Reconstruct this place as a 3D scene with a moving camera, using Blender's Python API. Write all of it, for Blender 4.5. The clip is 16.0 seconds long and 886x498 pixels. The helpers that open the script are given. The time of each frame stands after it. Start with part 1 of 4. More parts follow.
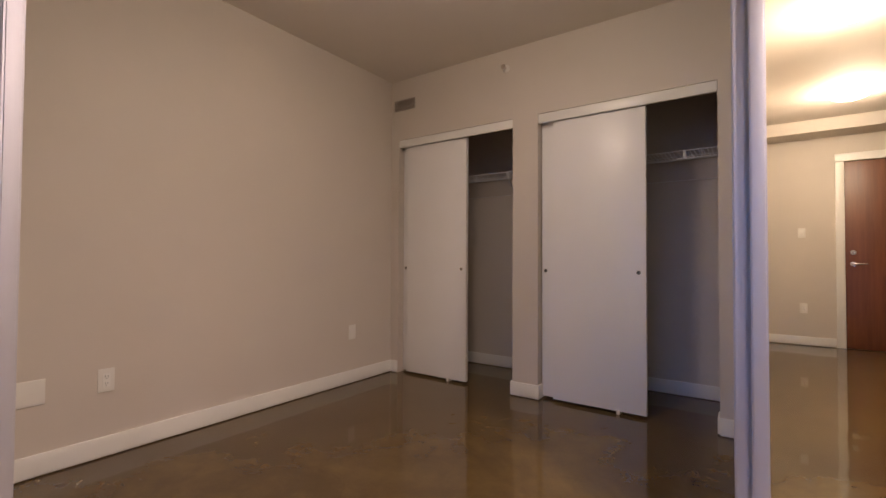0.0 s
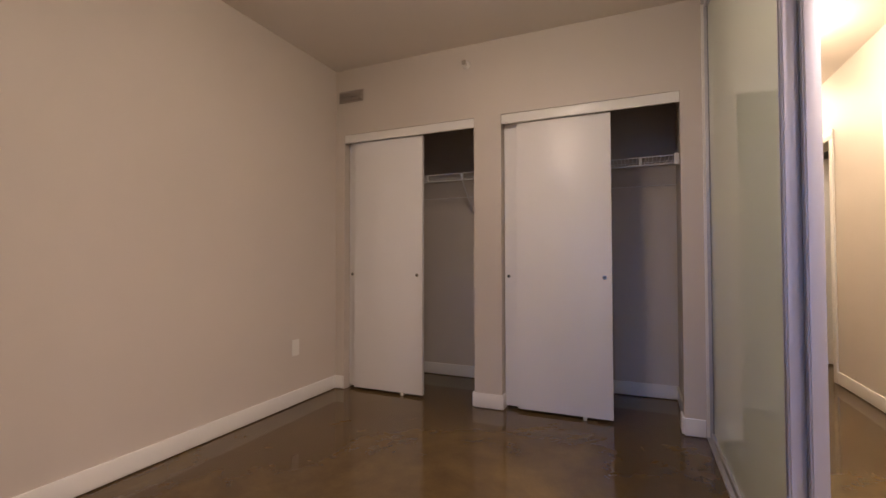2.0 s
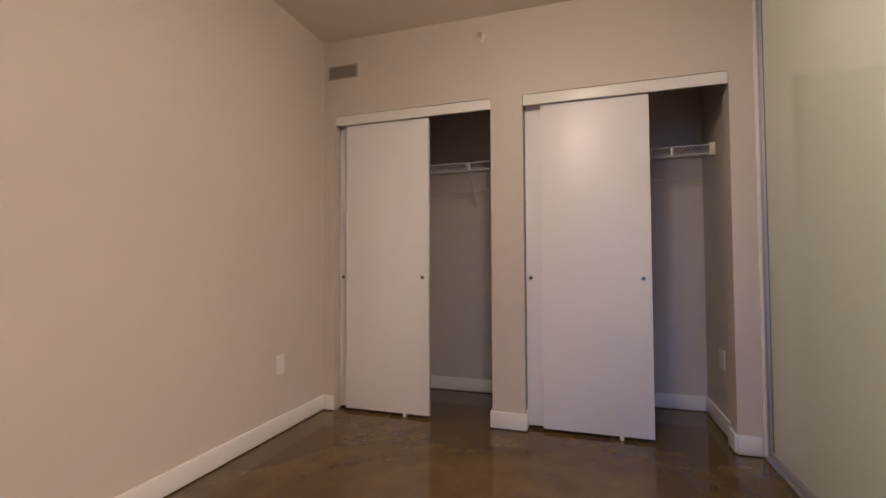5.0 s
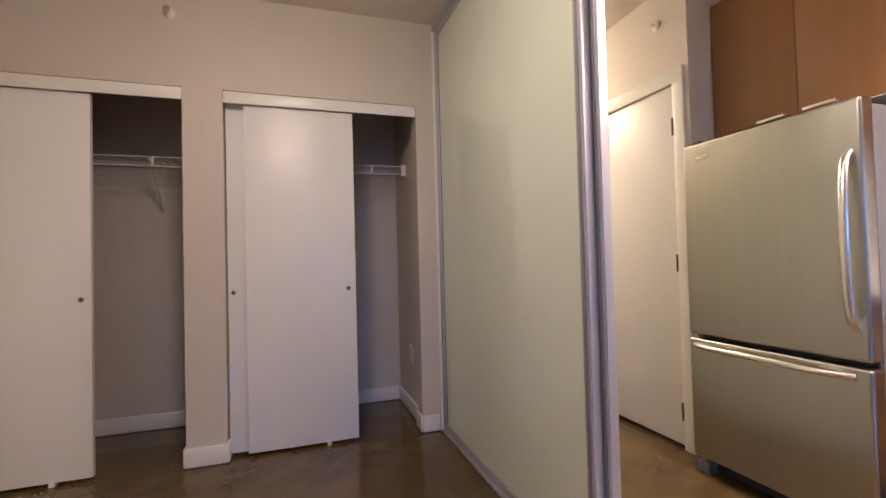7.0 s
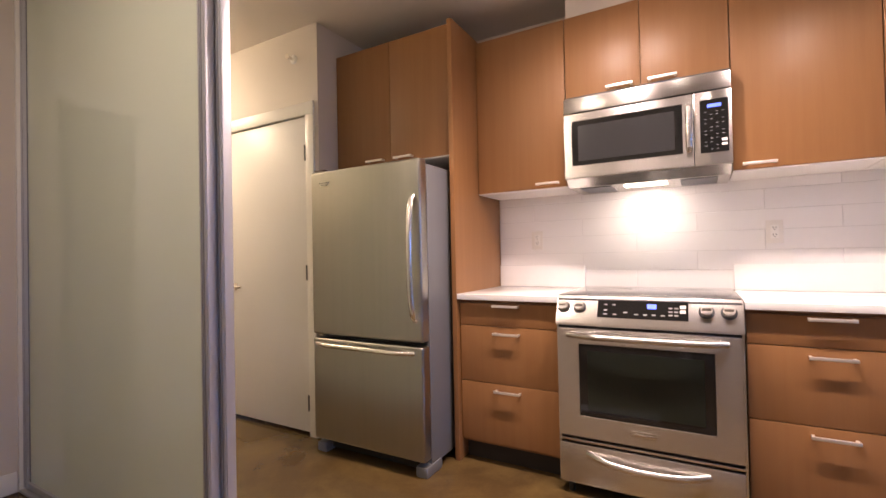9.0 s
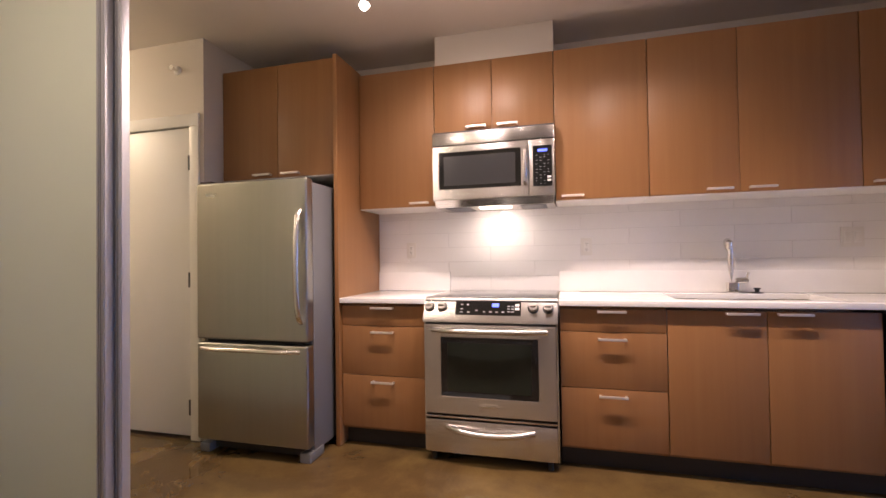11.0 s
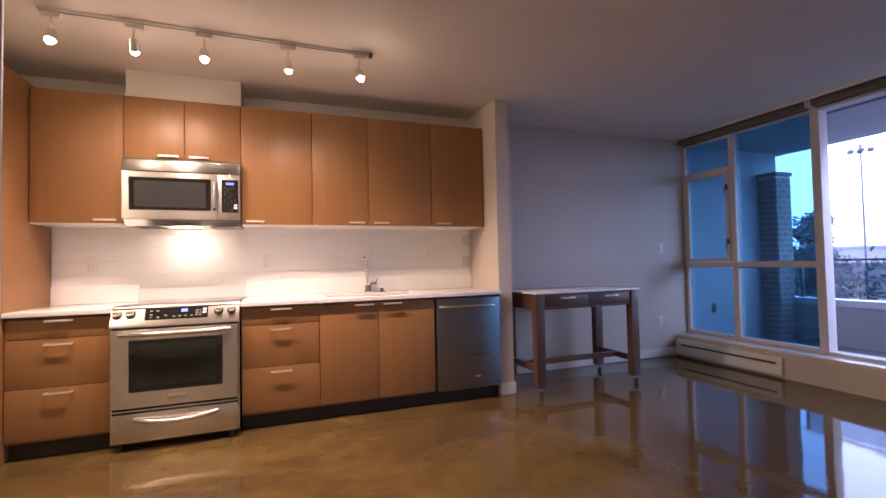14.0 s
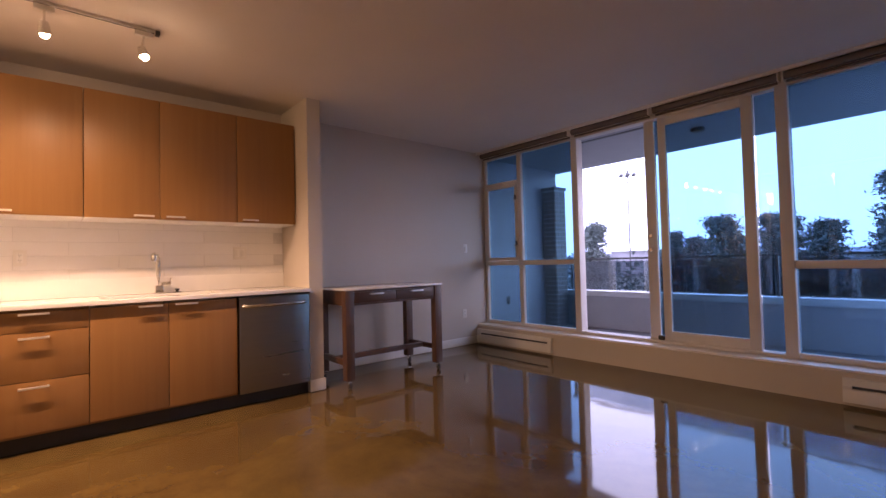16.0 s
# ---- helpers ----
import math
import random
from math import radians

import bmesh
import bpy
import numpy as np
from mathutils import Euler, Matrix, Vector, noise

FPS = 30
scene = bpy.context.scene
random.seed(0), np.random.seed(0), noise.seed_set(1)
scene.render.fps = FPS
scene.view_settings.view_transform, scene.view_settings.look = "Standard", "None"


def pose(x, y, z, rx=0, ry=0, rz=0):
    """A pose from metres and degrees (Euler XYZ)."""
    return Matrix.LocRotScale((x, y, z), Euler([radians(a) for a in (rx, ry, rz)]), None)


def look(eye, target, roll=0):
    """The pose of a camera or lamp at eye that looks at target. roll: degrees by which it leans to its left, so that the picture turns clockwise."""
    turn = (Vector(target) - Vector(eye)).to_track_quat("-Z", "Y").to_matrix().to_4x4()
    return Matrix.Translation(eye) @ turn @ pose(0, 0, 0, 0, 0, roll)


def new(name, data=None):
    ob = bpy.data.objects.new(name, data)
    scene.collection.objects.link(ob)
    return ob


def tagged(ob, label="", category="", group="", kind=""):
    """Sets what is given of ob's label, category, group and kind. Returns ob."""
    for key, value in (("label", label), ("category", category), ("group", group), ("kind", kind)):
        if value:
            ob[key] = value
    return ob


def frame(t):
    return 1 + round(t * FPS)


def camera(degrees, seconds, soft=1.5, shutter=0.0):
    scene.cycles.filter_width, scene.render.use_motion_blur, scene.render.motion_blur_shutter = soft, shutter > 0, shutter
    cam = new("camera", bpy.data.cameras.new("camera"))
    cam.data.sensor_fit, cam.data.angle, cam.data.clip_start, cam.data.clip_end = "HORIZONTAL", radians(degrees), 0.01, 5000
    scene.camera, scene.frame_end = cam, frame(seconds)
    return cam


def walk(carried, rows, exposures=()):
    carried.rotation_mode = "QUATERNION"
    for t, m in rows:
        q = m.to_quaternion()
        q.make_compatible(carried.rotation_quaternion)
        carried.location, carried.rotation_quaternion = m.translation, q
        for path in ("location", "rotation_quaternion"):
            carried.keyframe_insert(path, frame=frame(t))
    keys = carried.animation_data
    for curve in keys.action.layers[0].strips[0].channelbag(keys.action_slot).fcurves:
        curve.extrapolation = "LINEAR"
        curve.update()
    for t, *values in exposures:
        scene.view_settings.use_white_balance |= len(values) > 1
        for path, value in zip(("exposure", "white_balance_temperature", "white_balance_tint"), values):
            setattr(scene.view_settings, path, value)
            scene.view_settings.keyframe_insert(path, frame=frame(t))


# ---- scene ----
cam = camera(89.2, 16.0)
PATH = [
    (0, (-1.212, 2.106, 1.005), (-2.361, 3.742, 1.05), 0.3),
    (0.5, (-1.368, 2.132, 0.998), (-2.497, 3.781, 1.045), 0.4),
    (1, (-1.464, 2.12, 1.009), (-2.551, 3.798, 1.057), 0.3),
    (1.5, (-1.567, 2.115, 1.019), (-2.517, 3.874, 1.072), 0.1),
    (2, (-1.637, 2.118, 1.04), (-2.436, 3.951, 1.089), -0.1),
    (2.5, (-1.727, 2.141, 1.013), (-2.451, 4.005, 1.073), 0.0),
    (3, (-1.805, 2.186, 1.017), (-2.505, 4.058, 1.073), -0.2),
    (3.5, (-1.858, 2.222, 1.008), (-2.554, 4.096, 1.069), -0.2),
    (6, (-2.254, 2.462, 1.028), (-2.56, 4.438, 1.084), -0.5),
    (6.5, (-2.19, 2.473, 1.068), (-2.125, 4.471, 1.114), -0.8),
    (7, (-2.154, 2.407, 1.086), (-1.521, 4.304, 1.13), -1.5),
    (7.5, (-2.155, 2.352, 1.105), (-0.992, 3.979, 1.141), -1.8),
    (8, (-2.165, 2.301, 1.117), (-0.702, 3.665, 1.147), -1.7),
    (8.5, (-2.18, 2.259, 1.131), (-0.542, 3.406, 1.146), -1.5),
    (9, (-2.168, 2.204, 1.125), (-0.432, 3.197, 1.151), -1.2),
    (11.5, (-2.666, 1.96, 1.155), (-0.695, 2.292, 1.198), -0.9),
    (12, (-2.834, 1.892, 1.152), (-0.837, 1.986, 1.208), -1.0),
    (12.5, (-3.006, 1.817, 1.152), (-1.009, 1.718, 1.214), -1.1),
    (13, (-3.174, 1.791, 1.167), (-1.193, 1.519, 1.227), -1.0),
    (13.5, (-3.332, 1.793, 1.178), (-1.39, 1.32, 1.233), -1.1),
    (14, (-3.46, 1.813, 1.159), (-1.586, 1.117, 1.221), -1.2),
    (14.5, (-3.566, 1.791, 1.137), (-1.749, 0.959, 1.202), -1.3),
    (15, (-3.658, 1.732, 1.131), (-1.904, 0.773, 1.191), -1.3),
    (15.5, (-3.693, 1.721, 1.122), (-2.062, 0.565, 1.179), -1.4),
    (16, (-3.717, 1.678, 1.108), (-2.202, 0.374, 1.166), -1.4),
]
EXPOSURES = [(0.0, 0.1, 6500, 10), (3.5, 0.29, 6500, 10), (6.5, 0.50, 6200, 9), (7.5, 0.42, 6250, 9), (9.0, 0.18, 6500, 10), (11.5, 0.0, 6500, 10), (13.0, 0.19, 6600, 12), (14.0, 0.2, 7400, 15), (15.0, 0.22, 9100, 18), (16.0, 0.07, 10900, 24.5)]
walk(cam, [(t, look(eye, target, roll)) for t, eye, target, roll in PATH], EXPOSURES)

# ---- world and light ----
WARM = (1.0, 0.765, 0.69)
world = bpy.data.worlds.new("dusk")
scene.world = world
world.use_nodes = True
wn = world.node_tree
sky = wn.nodes.new("ShaderNodeTexSky")
sky.sky_type, sky.sun_disc = "NISHITA", False
sky.sun_elevation, sky.sun_rotation = radians(16), radians(225)
sky.air_density, sky.dust_density, sky.ozone_density = 1.0, 2.5, 2.0
# low cloud: the clear sky's gradient under an even blue-white layer
cloud, layer = wn.nodes.new("ShaderNodeTexNoise"), wn.nodes.new("ShaderNodeMixRGB")
tone = wn.nodes.new("ShaderNodeValToRGB")
cloud.inputs["Scale"].default_value, cloud.inputs["Detail"].default_value = 2.5, 5
tone.color_ramp.elements[0].color, tone.color_ramp.elements[1].color = (19.5, 28.0, 64.0, 1), (24.0, 32.8, 69.0, 1)
wn.links.new(cloud.outputs["Fac"], tone.inputs[0])
layer.inputs[0].default_value = 0.85
wn.links.new(sky.outputs[0], layer.inputs[1])
wn.links.new(tone.outputs[0], layer.inputs[2])
wn.links.new(layer.outputs[0], wn.nodes["Background"].inputs[0])
wn.nodes["Background"].inputs[1].default_value = 0.15
sun_data = bpy.data.lights.new("overcast_sun", "SUN")
sun_data.energy, sun_data.angle, sun_data.color = 1.5, radians(60), (0.86, 0.86, 1.0)
sun = new("overcast_sun", sun_data)
sun.matrix_world = look((-22, -22, 9), (0, -3, 1))


def lamp(name, kind, at, power, color=WARM, size=0.05, target=None, cone=60, blend=0.6, wide=None):
    data = bpy.data.lights.new(name, kind)
    data.energy, data.color = power, color
    if kind == "AREA":
        data.shape, data.size = ("RECTANGLE" if wide else "SQUARE"), size
        if wide:
            data.size_y = wide
    else:
        data.shadow_soft_size = size
    if kind == "SPOT":
        data.spot_size, data.spot_blend = radians(cone), blend
    ob = new(name, data)
    ob.matrix_world = look(at, target or (at[0], at[1] + 0.001, at[2] - 1))
    return ob


TRACK_Y = (2.96, 2.57, 2.21, 1.73, 1.27)
TRACK_AIM = ((-1.3, 3.1, 0.0), (0.15, 2.5, 1.2), (-1.1, 2.0, 0.0), (-0.1, 1.6, 0.6), (-1.3, 0.7, 0.0))
for ty, aim in zip(TRACK_Y, TRACK_AIM):
    lamp("track_beam", "SPOT", (-0.455, ty, 2.375), 106 if aim[2] < 0.1 else 54, WARM, 0.03, aim, 140, 1.0)
    lamp("track_spill", "POINT", (-0.455, ty, 2.40), 1.3, WARM, 0.03)
lamp("hood_glow", "AREA", (0.44, 2.44, 1.460), 3.0, (1.0, 0.80, 0.72), 0.06, (0.54, 2.44, 1.2), wide=0.20)
HALL_LAMPS, BED_LAMP = [(-0.72, 5.8), (-0.50, 7.65)], (-2.28, 3.6)
for lx, ly in HALL_LAMPS:
    lamp("hall_glow", "POINT", (lx, ly, 2.44), 24, (1.0, 0.79, 0.58), 0.15)
lamp("bedroom_glow", "POINT", (*BED_LAMP, 2.40), 7.2, WARM, 0.12)
lamp("bedroom_downglow", "AREA", (*BED_LAMP, 2.495), 6.2, WARM, 0.30)

# ---- materials ----


def shader(name, color, rough=0.5, metal=0.0, vary=0.06, scale=3.0, bump=0.02, grain=120.0, stretch=(1, 1, 1), spec=0.5, coat=0.0, second=None, rough_vary=0.0, amount=1.0):
    m = bpy.data.materials.new(name)
    m.use_nodes = True
    n, l = m.node_tree.nodes, m.node_tree.links
    p = n["Principled BSDF"]
    p.inputs["Roughness"].default_value, p.inputs["Metallic"].default_value = rough, metal
    p.inputs["Specular IOR Level"].default_value = spec
    p.inputs["Coat Weight"].default_value, p.inputs["Coat Roughness"].default_value = coat, 0.05
    tc, mp = n.new("ShaderNodeTexCoord"), n.new("ShaderNodeMapping")
    mp.inputs["Scale"].default_value = stretch
    l.new(tc.outputs["Object"], mp.inputs["Vector"])
    big, fine = n.new("ShaderNodeTexNoise"), n.new("ShaderNodeTexNoise")
    big.inputs["Scale"].default_value, big.inputs["Detail"].default_value = scale, 6
    fine.inputs["Scale"].default_value, fine.inputs["Detail"].default_value = grain, 4
    for tex in (big, fine):
        l.new(mp.outputs[0], tex.inputs["Vector"])
    mix = n.new("ShaderNodeMath")
    mix.operation = "MULTIPLY_ADD"
    mix.inputs[1].default_value = 0.35
    l.new(fine.outputs["Fac"], mix.inputs[0])
    l.new(big.outputs["Fac"], mix.inputs[2])
    ramp = n.new("ShaderNodeValToRGB")
    ramp.color_ramp.elements[0].position, ramp.color_ramp.elements[1].position = 0.45, 0.95
    dark = second or tuple(c * (1 - vary) for c in color)
    light = color if second else tuple(min(1, c * (1 + vary)) for c in color)
    ramp.color_ramp.elements[0].color, ramp.color_ramp.elements[1].color = (*dark, 1), (*light, 1)
    l.new(mix.outputs[0], ramp.inputs[0])
    l.new(ramp.outputs[0], p.inputs["Base Color"])
    if rough_vary:
        mr = n.new("ShaderNodeMapRange")
        mr.inputs["From Min"].default_value, mr.inputs["From Max"].default_value = 0.3, 0.7
        mr.inputs["To Min"].default_value, mr.inputs["To Max"].default_value = rough - rough_vary, rough + rough_vary
        l.new(big.outputs["Fac"], mr.inputs["Value"])
        l.new(mr.outputs[0], p.inputs["Roughness"])
    if bump:
        b = n.new("ShaderNodeBump")
        b.inputs["Strength"].default_value, b.inputs["Distance"].default_value = bump, 0.01
        l.new(fine.outputs["Fac"], b.inputs["Height"])
        l.new(b.outputs[0], p.inputs["Normal"])
    return m


def glow(name, color, strength):
    m = bpy.data.materials.new(name)
    m.use_nodes = True
    p = m.node_tree.nodes["Principled BSDF"]
    p.inputs["Base Color"].default_value = (*color, 1)
    p.inputs["Emission Color"].default_value = (*color, 1)
    p.inputs["Emission Strength"].default_value = strength
    return m


def facing_gloss(n, l, low=0.045, power=4.0):
    """Reflectance of a thin pane, the same from either side."""
    lw, pw, mr = n.new("ShaderNodeLayerWeight"), n.new("ShaderNodeMath"), n.new("ShaderNodeMapRange")
    lw.inputs["Blend"].default_value = 0.5
    pw.operation, pw.inputs[1].default_value = "POWER", power
    mr.inputs["To Min"].default_value, mr.inputs["To Max"].default_value = low, 0.9
    l.new(lw.outputs["Facing"], pw.inputs[0])
    l.new(pw.outputs[0], mr.inputs["Value"])
    return mr.outputs[0]


def clear_glass(name, tint=(0.95, 0.98, 0.98), rough=0.0, low=0.04):
    m = bpy.data.materials.new(name)
    m.use_nodes = True
    n, l = m.node_tree.nodes, m.node_tree.links
    n.remove(n["Principled BSDF"])
    tr, gl, mx = n.new("ShaderNodeBsdfTransparent"), n.new("ShaderNodeBsdfGlossy"), n.new("ShaderNodeMixShader")
    tr.inputs[0].default_value = (*tint, 1)
    gl.inputs["Roughness"].default_value = rough
    l.new(facing_gloss(n, l, low), mx.inputs[0])
    l.new(tr.outputs[0], mx.inputs[1])
    l.new(gl.outputs[0], mx.inputs[2])
    l.new(mx.outputs[0], n["Material Output"].inputs[0])
    return m


def frosted_glass(name):
    m = bpy.data.materials.new(name)
    m.use_nodes = True
    n, l = m.node_tree.nodes, m.node_tree.links
    n.remove(n["Principled BSDF"])
    df, tl, gl = n.new("ShaderNodeBsdfDiffuse"), n.new("ShaderNodeBsdfTranslucent"), n.new("ShaderNodeBsdfGlossy")
    m1, m2, tex, ramp = n.new("ShaderNodeMixShader"), n.new("ShaderNodeMixShader"), n.new("ShaderNodeTexNoise"), n.new("ShaderNodeValToRGB")
    tex.inputs["Scale"].default_value = 1.7
    ramp.color_ramp.elements[0].color, ramp.color_ramp.elements[1].color = (0.87, 0.92, 0.82, 1), (0.91, 0.945, 0.87, 1)
    l.new(tex.outputs["Fac"], ramp.inputs[0])
    l.new(ramp.outputs[0], df.inputs[0])
    l.new(ramp.outputs[0], tl.inputs[0])
    gl.inputs["Roughness"].default_value = 0.03
    m1.inputs[0].default_value = 0.38
    l.new(df.outputs[0], m1.inputs[1])
    l.new(tl.outputs[0], m1.inputs[2])
    l.new(facing_gloss(n, l, 0.06), m2.inputs[0])
    l.new(m1.outputs[0], m2.inputs[1])
    l.new(gl.outputs[0], m2.inputs[2])
    l.new(m2.outputs[0], n["Material Output"].inputs[0])
    return m


def concrete_floor(name):
    """Acid-stained, sealed concrete: ochre and brown clouds, finer mottling, a few hairlines, a faintly wavy gloss."""
    m = bpy.data.materials.new(name)
    m.use_nodes = True
    n, l = m.node_tree.nodes, m.node_tree.links
    p, tc = n["Principled BSDF"], n.new("ShaderNodeTexCoord")

    def clouds(scale, detail, rough, bend):
        t = n.new("ShaderNodeTexNoise")
        t.inputs["Scale"].default_value, t.inputs["Detail"].default_value = scale, detail
        t.inputs["Roughness"].default_value, t.inputs["Distortion"].default_value = rough, bend
        l.new(tc.outputs["Object"], t.inputs["Vector"])
        return t

    large, small, grit = clouds(0.9, 9, 0.62, 0.8), clouds(5.5, 6, 0.6, 0.4), clouds(70, 3, 0.6, 0)
    mix, mix2 = n.new("ShaderNodeMath"), n.new("ShaderNodeMath")
    for node, k in ((mix, 0.30), (mix2, 0.10)):
        node.operation, node.inputs[1].default_value = "MULTIPLY_ADD", k
    l.new(small.outputs["Fac"], mix.inputs[0])
    l.new(large.outputs["Fac"], mix.inputs[2])
    l.new(grit.outputs["Fac"], mix2.inputs[0])
    l.new(mix.outputs[0], mix2.inputs[2])
    ramp = n.new("ShaderNodeValToRGB")
    e = ramp.color_ramp.elements
    e[0].position, e[0].color = 0.42, (0.064, 0.041, 0.016, 1)
    e[1].position, e[1].color = 1.02, (0.180, 0.118, 0.041, 1)
    for pos, col in ((0.62, (0.084, 0.051, 0.020, 1)), (0.80, (0.126, 0.081, 0.029, 1))):
        x = e.new(pos)
        x.color = col
    l.new(mix2.outputs[0], ramp.inputs[0])
    vor = n.new("ShaderNodeTexVoronoi")
    vor.feature = "DISTANCE_TO_EDGE"
    vor.inputs["Scale"].default_value = 0.7
    bend, shift = clouds(2.5, 8, 0.6, 0), n.new("ShaderNodeMixRGB")
    shift.inputs[0].default_value = 0.3
    l.new(tc.outputs["Object"], shift.inputs[1])
    l.new(bend.outputs["Color"], shift.inputs[2])
    l.new(shift.outputs[0], vor.inputs["Vector"])
    edge, blend = n.new("ShaderNodeMapRange"), n.new("ShaderNodeMixRGB")
    edge.inputs["From Max"].default_value, edge.inputs["To Min"].default_value, edge.inputs["To Max"].default_value = 0.006, 0.10, 0.0
    l.new(vor.outputs["Distance"], edge.inputs["Value"])
    blend.inputs[2].default_value = (0.03, 0.02, 0.01, 1)
    l.new(edge.outputs[0], blend.inputs[0])
    l.new(ramp.outputs[0], blend.inputs[1])
    l.new(blend.outputs[0], p.inputs["Base Color"])
    rg = n.new("ShaderNodeMapRange")
    rg.inputs["To Min"].default_value, rg.inputs["To Max"].default_value = 0.03, 0.085
    l.new(small.outputs["Fac"], rg.inputs["Value"])
    l.new(rg.outputs[0], p.inputs["Roughness"])
    wave, b = clouds(3.0, 2, 0.5, 0), n.new("ShaderNodeBump")
    b.inputs["Strength"].default_value, b.inputs["Distance"].default_value = 0.065, 0.02
    l.new(wave.outputs["Fac"], b.inputs["Height"])
    l.new(b.outputs[0], p.inputs["Normal"])
    return m


PAINT = shader("wall_paint", (0.60, 0.538, 0.475), 0.55, 0, 0.02, 2.0, 0.03, 260)
CEIL = shader("ceiling_paint", (0.74, 0.68, 0.615), 0.7, 0, 0.03, 2.0, 0.05, 220)
TRIM = shader("trim_paint", (0.80, 0.78, 0.74), 0.3, 0, 0.015, 4.0, 0.01, 120)
DOORW = shader("white_door_lacquer", (0.80, 0.78, 0.77), 0.36, 0, 0.015, 3.0, 0.012, 150)
FLOOR = concrete_floor("polished_concrete")
WOOD = shader("oak_veneer", (0.30, 0.146, 0.057), 0.42, 0, 0.1, 2.2, 0.02, 28, stretch=(14, 14, 0.5), second=(0.268, 0.127, 0.048), spec=0.4)
WALNUT = shader("walnut", (0.13, 0.065, 0.04), 0.38, 0, 0.1, 3.0, 0.03, 24, stretch=(10, 10, 0.8), second=(0.075, 0.036, 0.022))
WALNUT_H = shader("walnut_rail", (0.13, 0.065, 0.04), 0.38, 0, 0.1, 3.0, 0.03, 24, stretch=(10, 0.8, 10), second=(0.075, 0.036, 0.022))
ENTRY = shader("entry_mahogany", (0.21, 0.073, 0.028), 0.35, 0, 0.1, 3.0, 0.03, 26, stretch=(10, 10, 0.6), second=(0.14, 0.045, 0.018))
STEEL = shader("brushed_steel", (0.63, 0.61, 0.58), 0.27, 1, 0.02, 2.0, 0.0, 60, stretch=(1, 0.6, 9))
STEEL_V = shader("brushed_steel_fridge", (0.44, 0.43, 0.385), 0.33, 1, 0.04, 1.5, 0.015, 40, stretch=(20, 20, 0.7), rough_vary=0.05)
STEEL_DW = shader("dishwasher_steel", (0.27, 0.265, 0.26), 0.31, 1, 0.04, 2.0, 0.015, 40, stretch=(20, 1, 20), rough_vary=0.04)


def brushed(m, amount, grain):
    """Drawn-out highlights across the brushing; grain is the direction in which they spread."""
    n = m.node_tree.nodes
    t = n.new("ShaderNodeCombineXYZ")
    for k in range(3):
        t.inputs[k].default_value = grain[k]
    n["Principled BSDF"].inputs["Anisotropic"].default_value = amount
    m.node_tree.links.new(t.outputs[0], n["Principled BSDF"].inputs["Tangent"])


brushed(STEEL, 0.75, (0.05, 0.02, 1.0))
brushed(STEEL_DW, 0.6, (0.05, 0.02, 1.0))
brushed(STEEL_V, 0.6, (0.05, 1.0, 0.02))
CHROME = shader("satin_nickel", (0.78, 0.75, 0.71), 0.27, 1, 0.03, 8.0, 0.0)
PULL = shader("satin_pull", (0.80, 0.74, 0.68), 0.42, 0.75, 0.03, 8.0, 0.0)
ALU_DARK = shader("glazing_rubber", (0.20, 0.20, 0.22), 0.5, 0, 0.05, 6.0, 0.0)
ALU = shader("anodised_aluminium", (0.50, 0.50, 0.53), 0.5, 0.6, 0.04, 6.0, 0.01, 200, stretch=(1, 1, 0.1))
WINFRAME = shader("window_frame_paint", (0.66, 0.63, 0.60), 0.4, 0, 0.03, 5.0, 0.01, 120)
GREYSIDE = shader("fridge_side_paint", (0.15, 0.15, 0.155), 0.42, 0, 0.03, 6.0, 0.06, 320)
QUARTZ = shader("white_quartz", (0.86, 0.84, 0.82), 0.12, 0, 0.02, 9.0, 0.0, 300, coat=0.2)
TILE = shader("glazed_tile", (0.84, 0.82, 0.80), 0.10, 0, 0.015, 1.0, 0.006, 18, coat=0.3)
GROUT = shader("grout", (0.66, 0.64, 0.62), 0.85, 0, 0.08, 20, 0.1, 300)
BLACKGLASS = shader("black_glass", (0.012, 0.012, 0.012), 0.06, 0, 0.05, 3, 0, coat=0.5)
BLACK = shader("black_plastic", (0.02, 0.02, 0.02), 0.4, 0, 0.1, 8, 0.02)
KICK = shader("toe_kick_black", (0.018, 0.014, 0.012), 0.5, 0, 0.1, 8, 0.02)
PLASTIC = shader("white_plastic", (0.76, 0.73, 0.68), 0.3, 0, 0.015, 8, 0)
DARKGREY = shader("dark_grey_plastic", (0.08, 0.08, 0.085), 0.35, 0, 0.08, 8, 0.02)
WIRE = shader("white_wire_coating", (0.75, 0.74, 0.72), 0.35, 0, 0.02, 8, 0)
RUBBER = shader("caster_rubber", (0.03, 0.03, 0.035), 0.6, 0, 0.1, 20, 0.03)
BLIND = shader("blind_fabric", (0.16, 0.13, 0.115), 0.8, 0, 0.1, 6, 0.1, 300)
CONCRETE = shader("balcony_concrete", (0.26, 0.265, 0.275), 0.8, 0, 0.12, 2.0, 0.15, 60)
STUCCO = shader("balcony_stucco", (0.40, 0.41, 0.44), 0.8, 0, 0.05, 3.0, 0.2, 90)
BRICKM = shader("buff_brick", (0.30, 0.25, 0.235), 0.85, 0, 0.18, 5.0, 0.3, 60)
CAPM = shader("pale_metal_cap", (0.72, 0.76, 0.80), 0.5, 0, 0.03, 4, 0.02)
GLASS = clear_glass("tinted_window_glass", (0.33, 0.57, 0.69))
RAILGLASS = clear_glass("rail_glass", (0.55, 0.62, 0.68), 0.02, 0.15)
